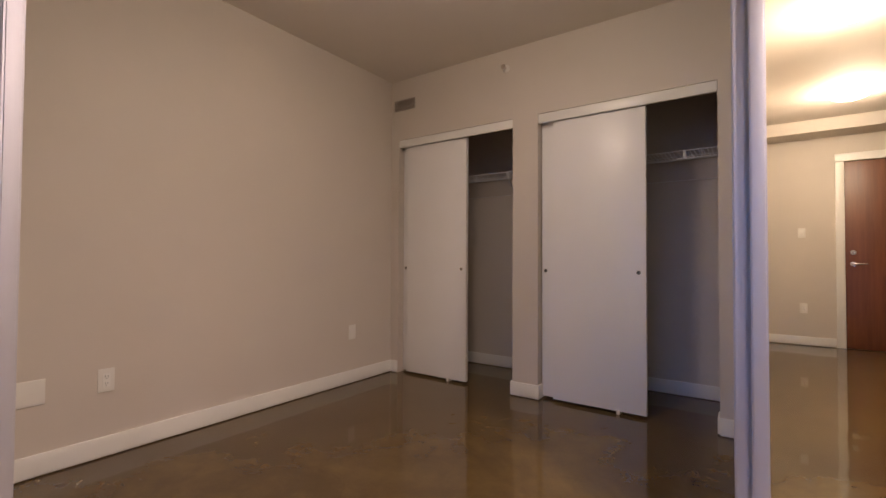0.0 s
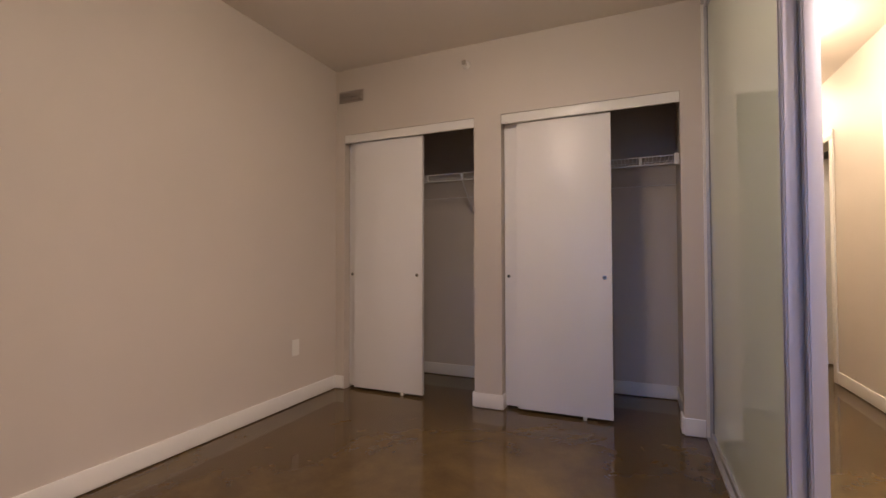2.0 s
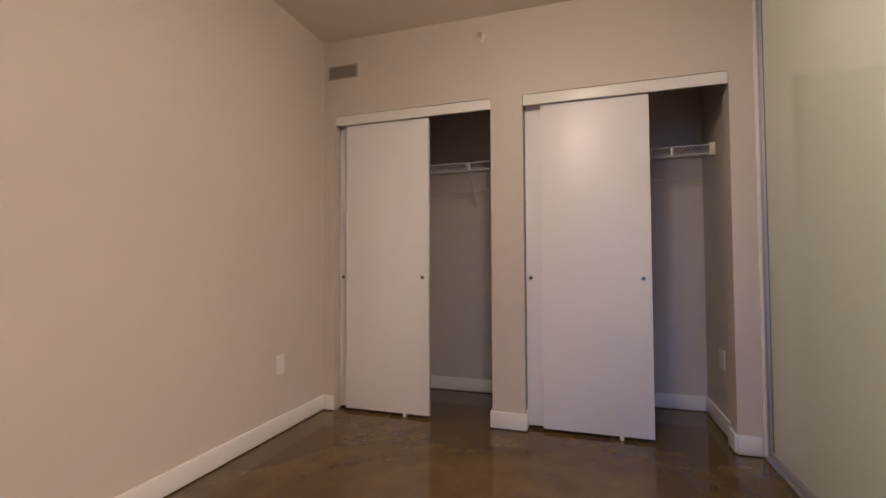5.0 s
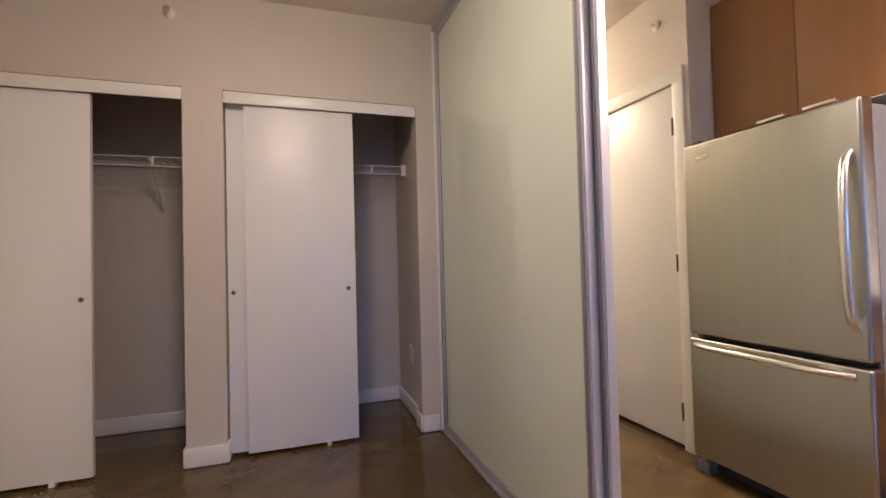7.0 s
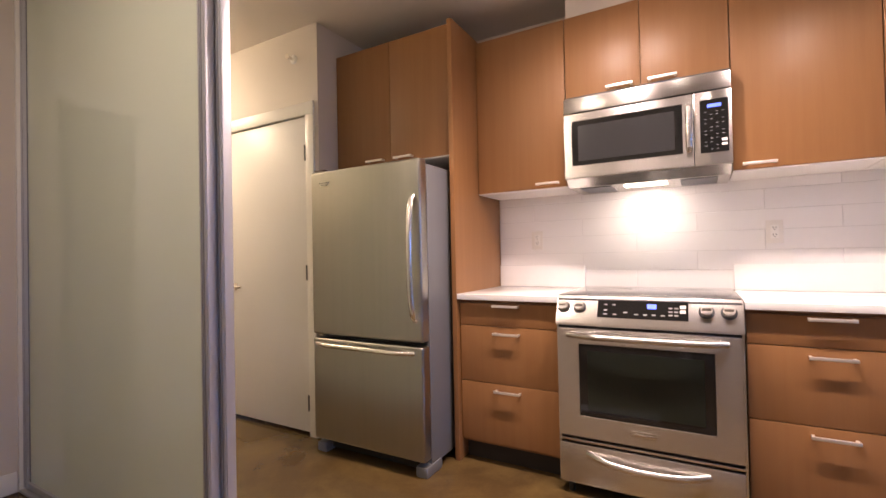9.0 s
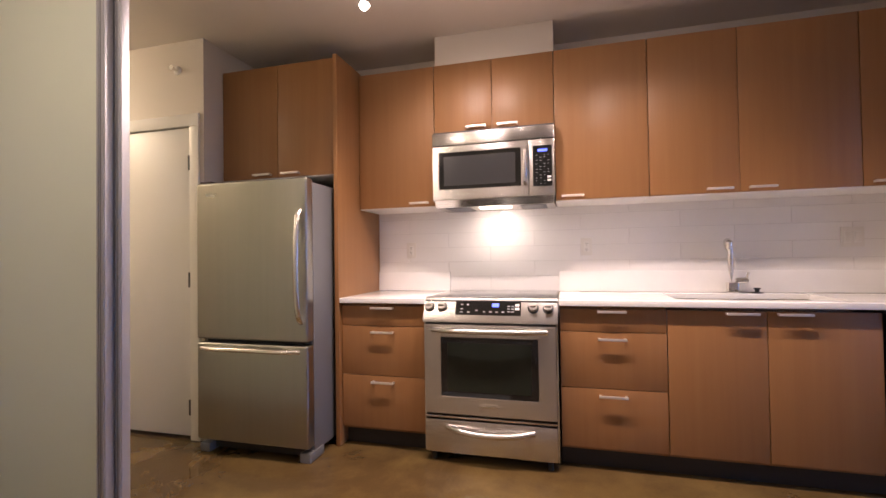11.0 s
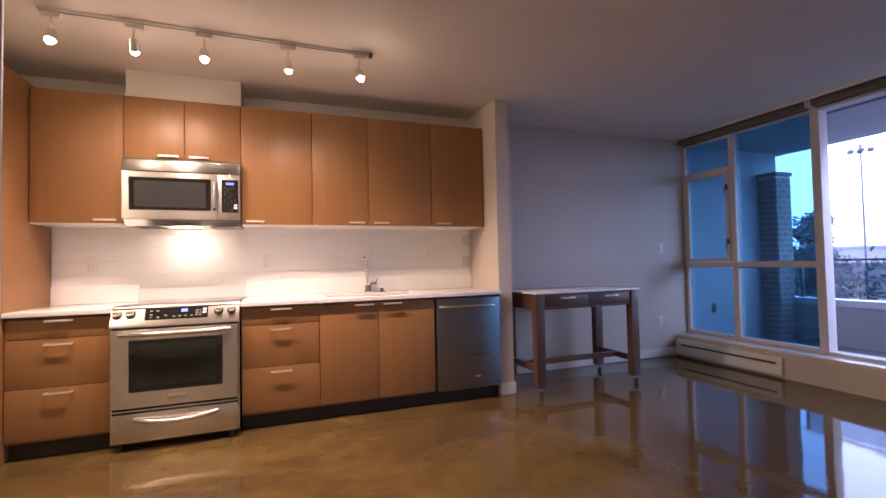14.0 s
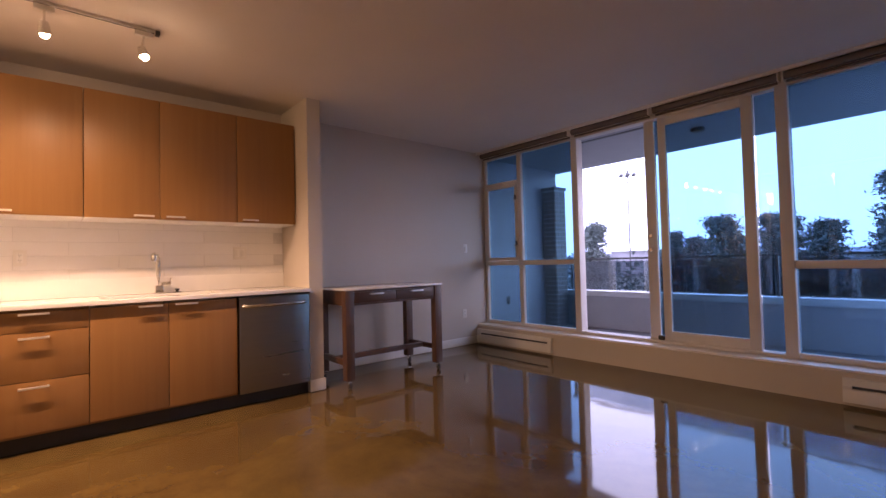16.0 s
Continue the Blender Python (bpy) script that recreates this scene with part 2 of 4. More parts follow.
FROST = frosted_glass("frosted_partition_glass")
BULB = glow("bulb", (1.0, 0.88, 0.76), 40.0)
LENS = glow("ceiling_lamp_glass", (1.0, 0.84, 0.62), 22.0)
HOODLENS = glow("hood_lamp_lens", (1.0, 0.84, 0.66), 12.0)
DISPLAY = glow("blue_display", (0.10, 0.16, 1.0), 1.6)
INK = shader("printed_mark", (0.22, 0.22, 0.22), 0.5, 0, 0.02, 8, 0)

# ---- building helpers ----


def thing(name, at=(0, 0, 0), label="", category="", group="", kind=""):
    ob = new(name)
    ob.location = at
    ob.empty_display_size = 0.1
    return tagged(ob, label, category, group, kind)


def origin(ob):
    return origin(ob.parent) + ob.location if ob.parent else ob.location.copy()


def smooth(me, angle=40):
    me.polygons.foreach_set("use_smooth", [True] * len(me.polygons))
    me.set_sharp_from_angle(angle=radians(angle))


def part(name, bm, material, parent=None, label="", kind=""):
    me = bpy.data.meshes.new(name)
    if parent:
        bmesh.ops.translate(bm, verts=bm.verts, vec=-origin(parent))
    bm.to_mesh(me)
    bm.free()
    smooth(me)
    me.materials.append(material)
    ob = new(name, me)
    ob.parent = parent
    return tagged(ob, label, "", "", kind)


def whole(name, bm, material, label, category, kind="", group=""):
    return tagged(part(name, bm, material), label, category, group, kind)


def box(x0, x1, y0, y1, z0, z1, bevel=0.0, bm=None, segs=2):
    bm = bm or bmesh.new()
    b = bmesh.new()
    bmesh.ops.create_cube(b, size=1.0)
    for v in b.verts:
        v.co = Vector(((x0 + x1) / 2 + v.co.x * (x1 - x0), (y0 + y1) / 2 + v.co.y * (y1 - y0), (z0 + z1) / 2 + v.co.z * (z1 - z0)))
    if bevel:
        bmesh.ops.bevel(b, geom=list(b.edges), offset=bevel, segments=segs, affect="EDGES", profile=0.6)
    return merge(bm, b)


def ring(x0, x1, y0, y1, z0, z1, iy0, iy1, iz0, iz1):
    """A plate facing -x with a rectangular hole through it, as one mesh."""
    bm = bmesh.new()
    o, i = ((y0, z0), (y1, z0), (y1, z1), (y0, z1)), ((iy0, iz0), (iy1, iz0), (iy1, iz1), (iy0, iz1))
    fo, fi = [bm.verts.new((x0, *q)) for q in o], [bm.verts.new((x0, *q)) for q in i]
    bo, bi = [bm.verts.new((x1, *q)) for q in o], [bm.verts.new((x1, *q)) for q in i]
    for k in range(4):
        m = (k + 1) % 4
        for q in ((fo[k], fo[m], fi[m], fi[k]), (bo[k], bi[k], bi[m], bo[m]), (fo[k], bo[k], bo[m], fo[m]), (fi[k], fi[m], bi[m], bi[k])):
            bm.faces.new(q)
    bmesh.ops.recalc_face_normals(bm, faces=bm.faces)
    bmesh.ops.bevel(bm, geom=[e for e in bm.edges if all(v in fo or v in fi for v in e.verts) and len(e.link_faces) == 2 and e.calc_face_angle(0) > 0.5], offset=0.004, segments=2, affect="EDGES")
    return bm


def merge(bm, b):
    me = bpy.data.meshes.new("tmp")
    b.to_mesh(me)
    b.free()
    bm.from_mesh(me)
    bpy.data.meshes.remove(me)
    return bm


def rod(p, q, r, bm=None, segs=16, r2=None, bevel=0.0):
    bm = bm or bmesh.new()
    b = bmesh.new()
    p, q = Vector(p), Vector(q)
    d = q - p
    bmesh.ops.create_cone(b, cap_ends=True, segments=segs, radius1=r, radius2=r if r2 is None else r2, depth=d.length)
    if bevel:
        bmesh.ops.bevel(b, geom=[e for e in b.edges if len(e.link_faces) == 2 and any(len(f.verts) > 4 for f in e.link_faces)], offset=bevel, segments=2, affect="EDGES")
    bmesh.ops.transform(b, matrix=Matrix.Translation((p + q) / 2) @ d.to_track_quat("Z", "Y").to_matrix().to_4x4(), verts=b.verts)
    return merge(bm, b)


def ball(at, r, bm=None, flat=1.0, segs=16):
    bm = bm or bmesh.new()
    b = bmesh.new()
    bmesh.ops.create_uvsphere(b, u_segments=segs, v_segments=segs // 2, radius=r)
    for v in b.verts:
        v.co = Vector((v.co.x, v.co.y, v.co.z * flat)) + Vector(at)
    return merge(bm, b)


def sweep(points, w, h, bm=None, segs=12, side=(0, 0, 1)):
    """An oval bar of half-sizes w (along side) and h through points."""
    bm = bm or bmesh.new()
    side = Vector(side)
    pts = [Vector(p) for p in points]
    rings = []
    for i, p in enumerate(pts):
        d = (pts[min(i + 1, len(pts) - 1)] - pts[max(i - 1, 0)]).normalized()
        u = (side - d * side.dot(d)).normalized()
        v = d.cross(u)
        rings.append([bm.verts.new(p + u * w * math.cos(2 * math.pi * k / segs) + v * h * math.sin(2 * math.pi * k / segs)) for k in range(segs)])
    for a, b in zip(rings, rings[1:]):
        for k in range(segs):
            bm.faces.new((a[k], a[(k + 1) % segs], b[(k + 1) % segs], b[k]))
    bm.faces.new(rings[0][::-1])
    bm.faces.new(rings[-1])
    bmesh.ops.recalc_face_normals(bm, faces=bm.faces)
    return bm


def extrude_profile(pts, axis, a0, a1, bm=None):
    """A closed profile of (u, v) run along x or y; for x the profile is (y, z), for y it is (x, z)."""
    bm = bm or bmesh.new()
    put = (lambda u, v, a: (a, u, v)) if axis == "x" else (lambda u, v, a: (u, a, v))
    ra, rb = [bm.verts.new(put(u, v, a0)) for u, v in pts], [bm.verts.new(put(u, v, a1)) for u, v in pts]
    n = len(pts)
    for k in range(n):
        bm.faces.new((ra[k], ra[(k + 1) % n], rb[(k + 1) % n], rb[k]))
    bm.faces.new(ra[::-1])
    bm.faces.new(rb)
    bmesh.ops.recalc_face_normals(bm, faces=bm.faces)
    return bm


# ---- structure ----
H = 2.60
XW, XL = 0.65, -3.92          # kitchen-side wall and bedroom-side wall
YC, YWIN, YCURB = 5.15, -2.90, -2.67
YE = 9.0                      # entry wall

whole("floor", box(-4.1, 1.3, -3.0, 9.2, -0.2, 0), FLOOR, "glossy brown stained polished concrete floor", "floor", "structure")
whole("ceiling", box(-4.1, 1.3, -2.99, 9.2, H, H + 0.2), CEIL, "plain off-white painted ceiling", "ceiling", "structure")
W = lambda name, bm, label="warm off-white painted plaster wall": whole(name, bm, PAINT, label, "wall", "structure")
W("wall_west", box(XL - 0.13, XL, -2.99, 5.9, 0, H))
A0, A1, B0, B1, HO = -3.835, -2.715, -2.515, -1.40, 2.062
bm = box(XL, A0, YC, YC + 0.12, 0, H)
box(A1, B0, YC, YC + 0.12, 0, H, bm=bm)
box(B1, -1.20, YC, YC + 0.12, 0, H, bm=bm)
box(A0, A1, YC, YC + 0.12, HO, H, bm=bm)
box(B0, B1, YC, YC + 0.12, HO, H, bm=bm)
W("wall_closet", bm, "warm off-white wall with two closet openings")
W("wall_closet_back", box(XL, -1.20, 5.88, 6.0, 0, H))
W("wall_closet_divider", box(-2.66, -2.57, YC + 0.12, 5.88, 0, H))
W("wall_closet_side", box(-1.375, -1.20, YC + 0.12, 5.88, 0, H))
W("wall_hall_west", box(-1.33, -1.20, 6.0, YE, 0, H))
bm = box(-1.33, -0.395, YE, YE + 0.15, 0, H)
box(0.53, 1.3, YE, YE + 0.15, 0, H, bm=bm)
box(-0.395, 0.53, YE, YE + 0.15, 2.16, H, bm=bm)
W("wall_entry", bm, "cream wall round the entry door")
W("soffit_entry", box(-1.20, 1.05, 8.62, YE, 2.46, H), "dropped cream soffit over the entry")
# hall wall beside the refrigerator, with the white door in it
D0, DD = 4.355, 5.945
bm = box(-0.12, 0.0, 4.255, D0, 0, H)
box(-0.12, 0.0, D0, DD, 2.03, H, bm=bm)
box(-0.12, 0.0, DD, 6.95, 0, H, bm=bm)
box(-0.12, 0.0, 6.95, 7.72, 2.06, H, bm=bm)
box(-0.12, 0.0, 7.72, 7.95, 0, H, bm=bm)
box(0.0, 1.05, 7.83, 7.95, 0, H, bm=bm)
box(0.0, XW, 4.255, 4.36, 0, H, bm=bm)
box(0.0, 1.05, 6.28, 6.4, 0, H, bm=bm)
W("wall_hall_east", bm, "cream hall wall with a white door")
W("wall_corridor", box(-1.33, 1.3, YE + 0.15, YE + 0.25, 0, H))
W("wall_hall_recess", box(1.05, 1.17, 4.2, YE, 0, H))
W("wall_kitchen", box(XW, XW + 0.15, -2.99, 4.36, 0, H), "warm off-white kitchen wall running on to the windows")
W("wall_wing", box(0.05, XW, -0.13, -0.004, 0, H), "white wing wall at the end of the kitchen counter")
bm = box(XL, XW, -2.99, YCURB, 0, 0.235)
W("wall_curb", bm, "low cream curb wall under the windows")
whole("window_sill", box(XL, XW, -2.99, YCURB - 0.012, 0.2355, 0.255, 0.004), TRIM, "painted white sill along the windows", "sill", "structure")

T = lambda bm, label="white painted baseboard", name="baseboard": whole(name, bm, TRIM, label, name, "structure")
BB, BT = 0.105, 0.013


def base_x(x, side, y0, y1):
    T(box(min(x, x + side * BT), max(x, x + side * BT), y0, y1, 0.007, BB, 0.003))


def base_y(y, side, x0, x1):
    T(box(x0, x1, min(y, y + side * BT), max(y, y + side * BT), 0.007, BB, 0.003))


base_x(XL, 1, YCURB, 5.15)
base_y(YC, -1, XL + BT, A0)
base_y(YC, -1, A1 - BT, B0 + BT)
base_x(A1, -1, YC, YC + 0.12)
base_x(B0, 1, YC, YC + 0.12)
base_y(YC, -1, B1, -1.29)
base_x(B1, -1, YC, YC + 0.12)
base_y(5.88, -1, XL, -2.66)
base_y(5.88, -1, -2.57, -1.375)
base_x(-1.375, -1, YC + 0.13, 5.867)
base_x(-1.20, 1, 5.3, YE)
base_y(YE, -1, -1.187, -0.48)
base_x(-0.12, -1, 6.02, 6.88)
base_x(0.05, -1, -0.13 - BT, 0.0)
base_y(-0.13, -1, 0.05, XW)
base_x(XW, -1, YCURB, -0.143)

# ---- kitchen ----
CAB_F, CAB_B = 0.03, XW - 0.012


def pull(parent, x, y, z, length=0.145):
    """A flat bar pull on two feet, lying along y on a face at x."""
    bm = box(x - 0.034, x - 0.024, y - length / 2, y + length / 2, z - 0.0065, z + 0.0065, 0.002)
    for s in (-1, 1):
        box(x - 0.026, x + 0.002, y + s * (length / 2 - 0.008) - 0.005, y + s * (length / 2 - 0.008) + 0.005, z - 0.005, z + 0.005, bm=bm)
    return part("handle", bm, PULL, parent, "satin nickel bar pull")


def carcass(root, x0, y0, y1, z0, z1, t=0.018):
    bm = box(x0, CAB_B, y0, y0 + t, z0, z1)
    box(x0, CAB_B, y1 - t, y1, z0, z1, bm=bm)
    box(x0, CAB_B, y0 + t, y1 - t, z0, z0 + t, bm=bm)
    box(x0, CAB_B, y0 + t, y1 - t, z1 - t, z1, bm=bm)
    box(CAB_B - 0.01, CAB_B, y0 + t, y1 - t, z0 + t, z1 - t, bm=bm)
    return part("body", bm, WOOD, root)


def drawer_unit(y0, y1, label):
    root = thing("drawer_cabinet", (0.35, (y0 + y1) / 2, 0.105), label, "cabinet", "base cabinets")
    carcass(root, CAB_F + 0.022, y0 + 0.001, y1 - 0.001, 0.105, 0.878)
    for z0, z1 in ((0.742, 0.862), (0.441, 0.738), (0.123, 0.437)):
        front = part("drawer", box(CAB_F, CAB_F + 0.02, y0 + 0.002, y1 - 0.002, z0, z1, 0.0015), WOOD, root)
        pull(front, CAB_F, (y0 + y1) / 2, z1 - 0.034 if z1 < 0.8 else z1 - 0.012)
    return root


drawer_unit(2.812, 3.362, "oak-veneer three-drawer base cabinet beside the refrigerator panel")
drawer_unit(1.515, 2.050, "oak-veneer three-drawer base cabinet beside the range")

root = thing("sink_cabinet", (0.35, 1.06, 0.105), "oak-veneer two-door base cabinet under the sink", "cabinet", "base cabinets")
carcass(root, CAB_F + 0.022, 0.602, 1.513, 0.105, 0.60)
for y0, y1, py in ((0.604, 1.064, 0.955), (1.068, 1.512, 1.178)):
    d = part("door", box(CAB_F, CAB_F + 0.02, y0, y1, 0.123, 0.862, 0.0015), WOOD, root)
    pull(d, CAB_F, py, 0.850)

bm = box(0.095, 0.115, 0.0, 2.05, 0.002, 0.104)
whole("toe_kick", bm, KICK, "black recessed toe kick under the base cabinets", "toe kick", group="toe kicks")
whole("toe_kick", box(0.095, 0.115, 2.815, 3.36, 0.002, 0.104), KICK, "black recessed toe kick under the base cabinets", "toe kick", group="toe kicks")
# black slab added on the floor to stand for the shade beneath the range
whole("range_shade_strip", box(0.055, 0.60, 2.052, 2.81, 0.002, 0.03, 0.004), KICK, "black strip added for the shade under the range", "toe kick")

# countertop in white quartz, with the sink cut through
SK = (0.13, 0.50, 0.68, 1.45)
root = thing("countertop", (0.3, 1.6, 0.88), "white quartz countertop with a low upstand", "countertop")
bm = box(0.0, SK[0], 0.0, 2.053, 0.88, 0.91, 0.002)
box(SK[1], XW, 0.0, 2.053, 0.88, 0.91, 0.002, bm=bm)
box(SK[0], SK[1], 0.0, SK[2], 0.88, 0.91, bm=bm)
box(SK[0], SK[1], SK[3], 2.053, 0.88, 0.91, bm=bm)
part("worktop", bm, QUARTZ, root)
part("worktop", box(0.0, XW, 2.813, 3.363, 0.88, 0.91, 0.002), QUARTZ, root)
part("upstand", box(0.622, 0.642, 0.0, 2.053, 0.9105, 1.045, 0.002), QUARTZ, root)
part("upstand", box(0.622, 0.642, 2.813, 3.363, 0.9105, 1.045, 0.002), QUARTZ, root)

root = thing("sink", (0.31, 1.06, 0.72), "double-bowl stainless steel undermount sink", "sink")
for y0, y1 in ((SK[2] - 0.01, 1.05), (1.08, SK[3] + 0.01)):
    x0, x1 = SK[0] - 0.01, SK[1] + 0.01
    bm = box(x0, x1, y0, y1, 0.70, 0.706)
    for a in ((x0, x0 + 0.006, y0, y1), (x1 - 0.006, x1, y0, y1), (x0, x1, y0, y0 + 0.006), (x0, x1, y1 - 0.006, y1)):
        box(*a, 0.70, 0.879, bm=bm)
    bowl = part("bowl", bm, STEEL, root)
    part("drain", rod(((x0 + x1) / 2, (y0 + y1) / 2, 0.706), ((x0 + x1) / 2, (y0 + y1) / 2, 0.712), 0.045, segs=20), CHROME, bowl)

root = thing("faucet", (0.555, 1.06, 0.91), "polished chrome pull-out kitchen faucet", "faucet")
part("base", box(0.53, 0.58, 1.02, 1.075, 0.911, 0.975, 0.006), CHROME, root)
bm = sweep([(0.555, 1.052, 0.97), (0.555, 1.052, 1.06), (0.553, 1.055, 1.16), (0.545, 1.06, 1.20)], 0.017, 0.017)
part("post", bm, CHROME, root)
bm = sweep([(0.553, 1.062, 1.185), (0.53, 1.075, 1.212), (0.48, 1.09, 1.218), (0.425, 1.10, 1.205)], 0.021, 0.021)
rod((0.43, 1.10, 1.212), (0.425, 1.10, 1.17), 0.02, bm, 16, bevel=0.004)
part("spout", bm, CHROME, root)
bm = rod((0.555, 1.03, 0.985), (0.555, 0.965, 0.990), 0.017, bevel=0.004)
sweep([(0.555, 0.975, 0.99), (0.552, 0.968, 1.01), (0.548, 0.962, 1.035)], 0.006, 0.006, bm, 8)
part("lever", bm, CHROME, root)
bm = rod((0.55, 0.92, 0.911), (0.55, 0.92, 0.918), 0.033, segs=24, bevel=0.002)
rod((0.55, 0.92, 0.918), (0.55, 0.92, 0.935), 0.012, bm)
rod((0.55, 0.92, 0.933), (0.55, 0.92, 0.943), 0.02, bm, bevel=0.003)
whole("sink_stopper", bm, BLACK, "black rubber sink stopper resting on the counter", "sink stopper")


# dishwasher
root = thing("dishwasher", (0.3, 0.30, 0.02), "stainless steel built-in dishwasher beside the wing wall", "dishwasher")
part("body", box(0.10, 0.60, 0.02, 0.59, 0.02, 0.872), BLACK, root)
part("door", box(0.012, 0.058, 0.016, 0.592, 0.108, 0.862, 0.006), STEEL_DW, root)
n = 12
bm = sweep([(0.010 - 0.042 * math.sin(math.pi * min(1, max(0, k / n)) ** 1) ** 0.35 if 0 < k < n else 0.012, 0.565 - 0.52 * k / n, 0.795) for k in range(n + 1)], 0.013, 0.008)
part("handle", bm, STEEL, root, "curved steel bar handle")
part("badge", box(0.009, 0.0125, 0.20, 0.255, 0.20, 0.212), CHROME, root)
part("trim_strip", box(0.02, 0.06, 0.005, 0.60, 0.864, 0.879), BLACK, root)


# range
def arc_handle(x, y0, y1, z, out, w, h, droop=0.0, n=18):
    pts = []
    for k in range(n + 1):
        s = k / n
        e = min(1.0, 4.5 * min(s, 1 - s))
        e = math.sin(e * math.pi / 2)
        pts.append((x - out * e * (0.75 + 0.25 * math.sin(math.pi * s)), y0 + (y1 - y0) * s, z - droop * math.sin(math.pi * s)))
    return sweep(pts, w, h)


RY0, RY1 = 2.058, 2.808
RM = (RY0 + RY1) / 2
root = thing("range", (0.25, RM, 0.0), "stainless steel slide-in electric range with glass cooktop", "range")
part("body", box(0.0, 0.60, RY0 + 0.004, RY1 - 0.004, 0.045, 0.905), DARKGREY, root)
bm = extrude_profile([(-0.052, 0.785), (-0.052, 0.80), (0.012, 0.918), (0.06, 0.922), (0.06, 0.785)], "y", RY0, RY1)
panel = part("control_panel", bm, STEEL, root)


def on_panel(s, y, out=0.0):
    """A point s of the way up the sloping panel, out metres off it."""
    a = math.atan2(0.118, 0.064)
    return Vector((-0.052 + 0.064 * s - out * math.sin(a), y, 0.80 + 0.118 * s + out * math.cos(a)))


def slab_on_panel(y0, y1, s0, s1, t):
    bm = bmesh.new()
    vs = [bm.verts.new(on_panel(s, y, o)) for o in (-0.004, t) for s, y in ((s0, y0), (s0, y1), (s1, y1), (s1, y0))]
    for q in ((3, 2, 1, 0), (4, 5, 6, 7), (0, 1, 5, 4), (1, 2, 6, 5), (2, 3, 7, 6), (3, 0, 4, 7)):
        bm.faces.new([vs[i] for i in q])
    bmesh.ops.recalc_face_normals(bm, faces=bm.faces)
    return bm


disp = part("display_panel", slab_on_panel(2.253, 2.620, 0.22, 0.88, 0.002), BLACKGLASS, panel, "black glass oven control display")
part("clock_digits", slab_on_panel(2.375, 2.412, 0.58, 0.74, 0.0035), DISPLAY, panel, "blue lit clock digits")
for i, (yy, s0) in enumerate([(2.585, 0.66), (2.585, 0.46), (2.585, 0.32), (2.55, 0.66), (2.545, 0.32), (2.50, 0.40), (2.455, 0.34), (2.42, 0.34), (2.385, 0.34), (2.35, 0.34), (2.32, 0.60), (2.32, 0.48), (2.32, 0.36), (2.298, 0.60), (2.298, 0.48), (2.298, 0.36)]):
    part("printed_mark", slab_on_panel(yy - 0.008, yy + 0.008, s0, s0 + 0.05, 0.003), INK, panel)
for s0 in (0.46, 0.62):
    part("button", slab_on_panel(2.262, 2.284, s0, s0 + 0.11, 0.004), PLASTIC, panel)
for ky in (2.775, 2.700, 2.187, 2.108):
    bm = rod(on_panel(0.55, ky, 0.004), on_panel(0.55, ky, 0.032), 0.0235, None, 28, 0.021, bevel=0.003)
    knob = part("knob", bm, CHROME, root, "brushed steel burner knob")
    part("bezel", rod(on_panel(0.55, ky, -0.002), on_panel(0.55, ky, 0.006), 0.030, segs=28, r2=0.028, bevel=0.002), DARKGREY, knob)
    bm = bmesh.new()
    c = on_panel(0.55, ky, 0.033)
    box(c.x - 0.003, c.x + 0.003, ky - 0.016, ky + 0.016, c.z - 0.005, c.z + 0.005, 0.001, bm)
    part("grip", bm, STEEL, knob)
bm = box(0.012, 0.60, RY0 + 0.006, RY1 - 0.006, 0.9105, 0.921, 0.003)
top = part("cooktop", bm, BLACKGLASS, root, "black ceramic glass cooktop")
for cx, cy, r in ((0.17, 2.24, 0.10), (0.17, 2.63, 0.085), (0.44, 2.24, 0.075), (0.44, 2.63, 0.10)):
    bm = bmesh.new()
    seg = 36
    ra = [bm.verts.new((cx + r * math.cos(2 * math.pi * k / seg), cy + r * math.sin(2 * math.pi * k / seg), 0.9215)) for k in range(seg)]
    rb = [bm.verts.new((cx + (r - 0.004) * math.cos(2 * math.pi * k / seg), cy + (r - 0.004) * math.sin(2 * math.pi * k / seg), 0.9217)) for k in range(seg)]
    for k in range(seg):
        bm.faces.new((ra[k], ra[(k + 1) % seg], rb[(k + 1) % seg], rb[k]))
    part("burner_ring", bm, DARKGREY, top)
bm = ring(-0.054, -0.004, RY0 + 0.012, RY1 - 0.012, 0.272, 0.772, 2.165, 2.700, 0.372, 0.700)
door = part("oven_door", bm, STEEL, root)
part("window", box(-0.050, -0.03, 2.162, 2.703, 0.370, 0.702, 0.0), BLACKGLASS, door, "black oven window")
bm = box(-0.0515, -0.049, 2.20, 2.665, 0.40, 0.672)
part("inner_pane", bm, shader("oven_pane", (0.016, 0.020, 0.015), 0.07, 0, 0.1, 4, 0), door)
part("handle", arc_handle(-0.052, 2.755, 2.115, 0.742, 0.048, 0.014, 0.011), STEEL, door, "wide curved steel handle")
part("badge", box(-0.0575, -0.0535, 2.385, 2.485, 0.318, 0.330, 0.001), CHROME, door)
part("badge", box(-0.0575, -0.0535, 2.385, 2.485, 0.334, 0.339, 0.001), CHROME, door)
part("gap", box(-0.03, -0.002, RY0 + 0.012, RY1 - 0.012, 0.240, 0.268), BLACK, root)
part("trim_bar", box(-0.05, -0.03, RY0 + 0.012, RY1 - 0.012, 0.248, 0.259, 0.002), STEEL, root)
dr = part("drawer", box(-0.052, -0.004, RY0 + 0.012, RY1 - 0.012, 0.055, 0.237, 0.004), STEEL, root)
part("handle", arc_handle(-0.05, 2.675, 2.19, 0.198, 0.04, 0.016, 0.011, 0.022), STEEL, dr, "curved steel drawer handle")
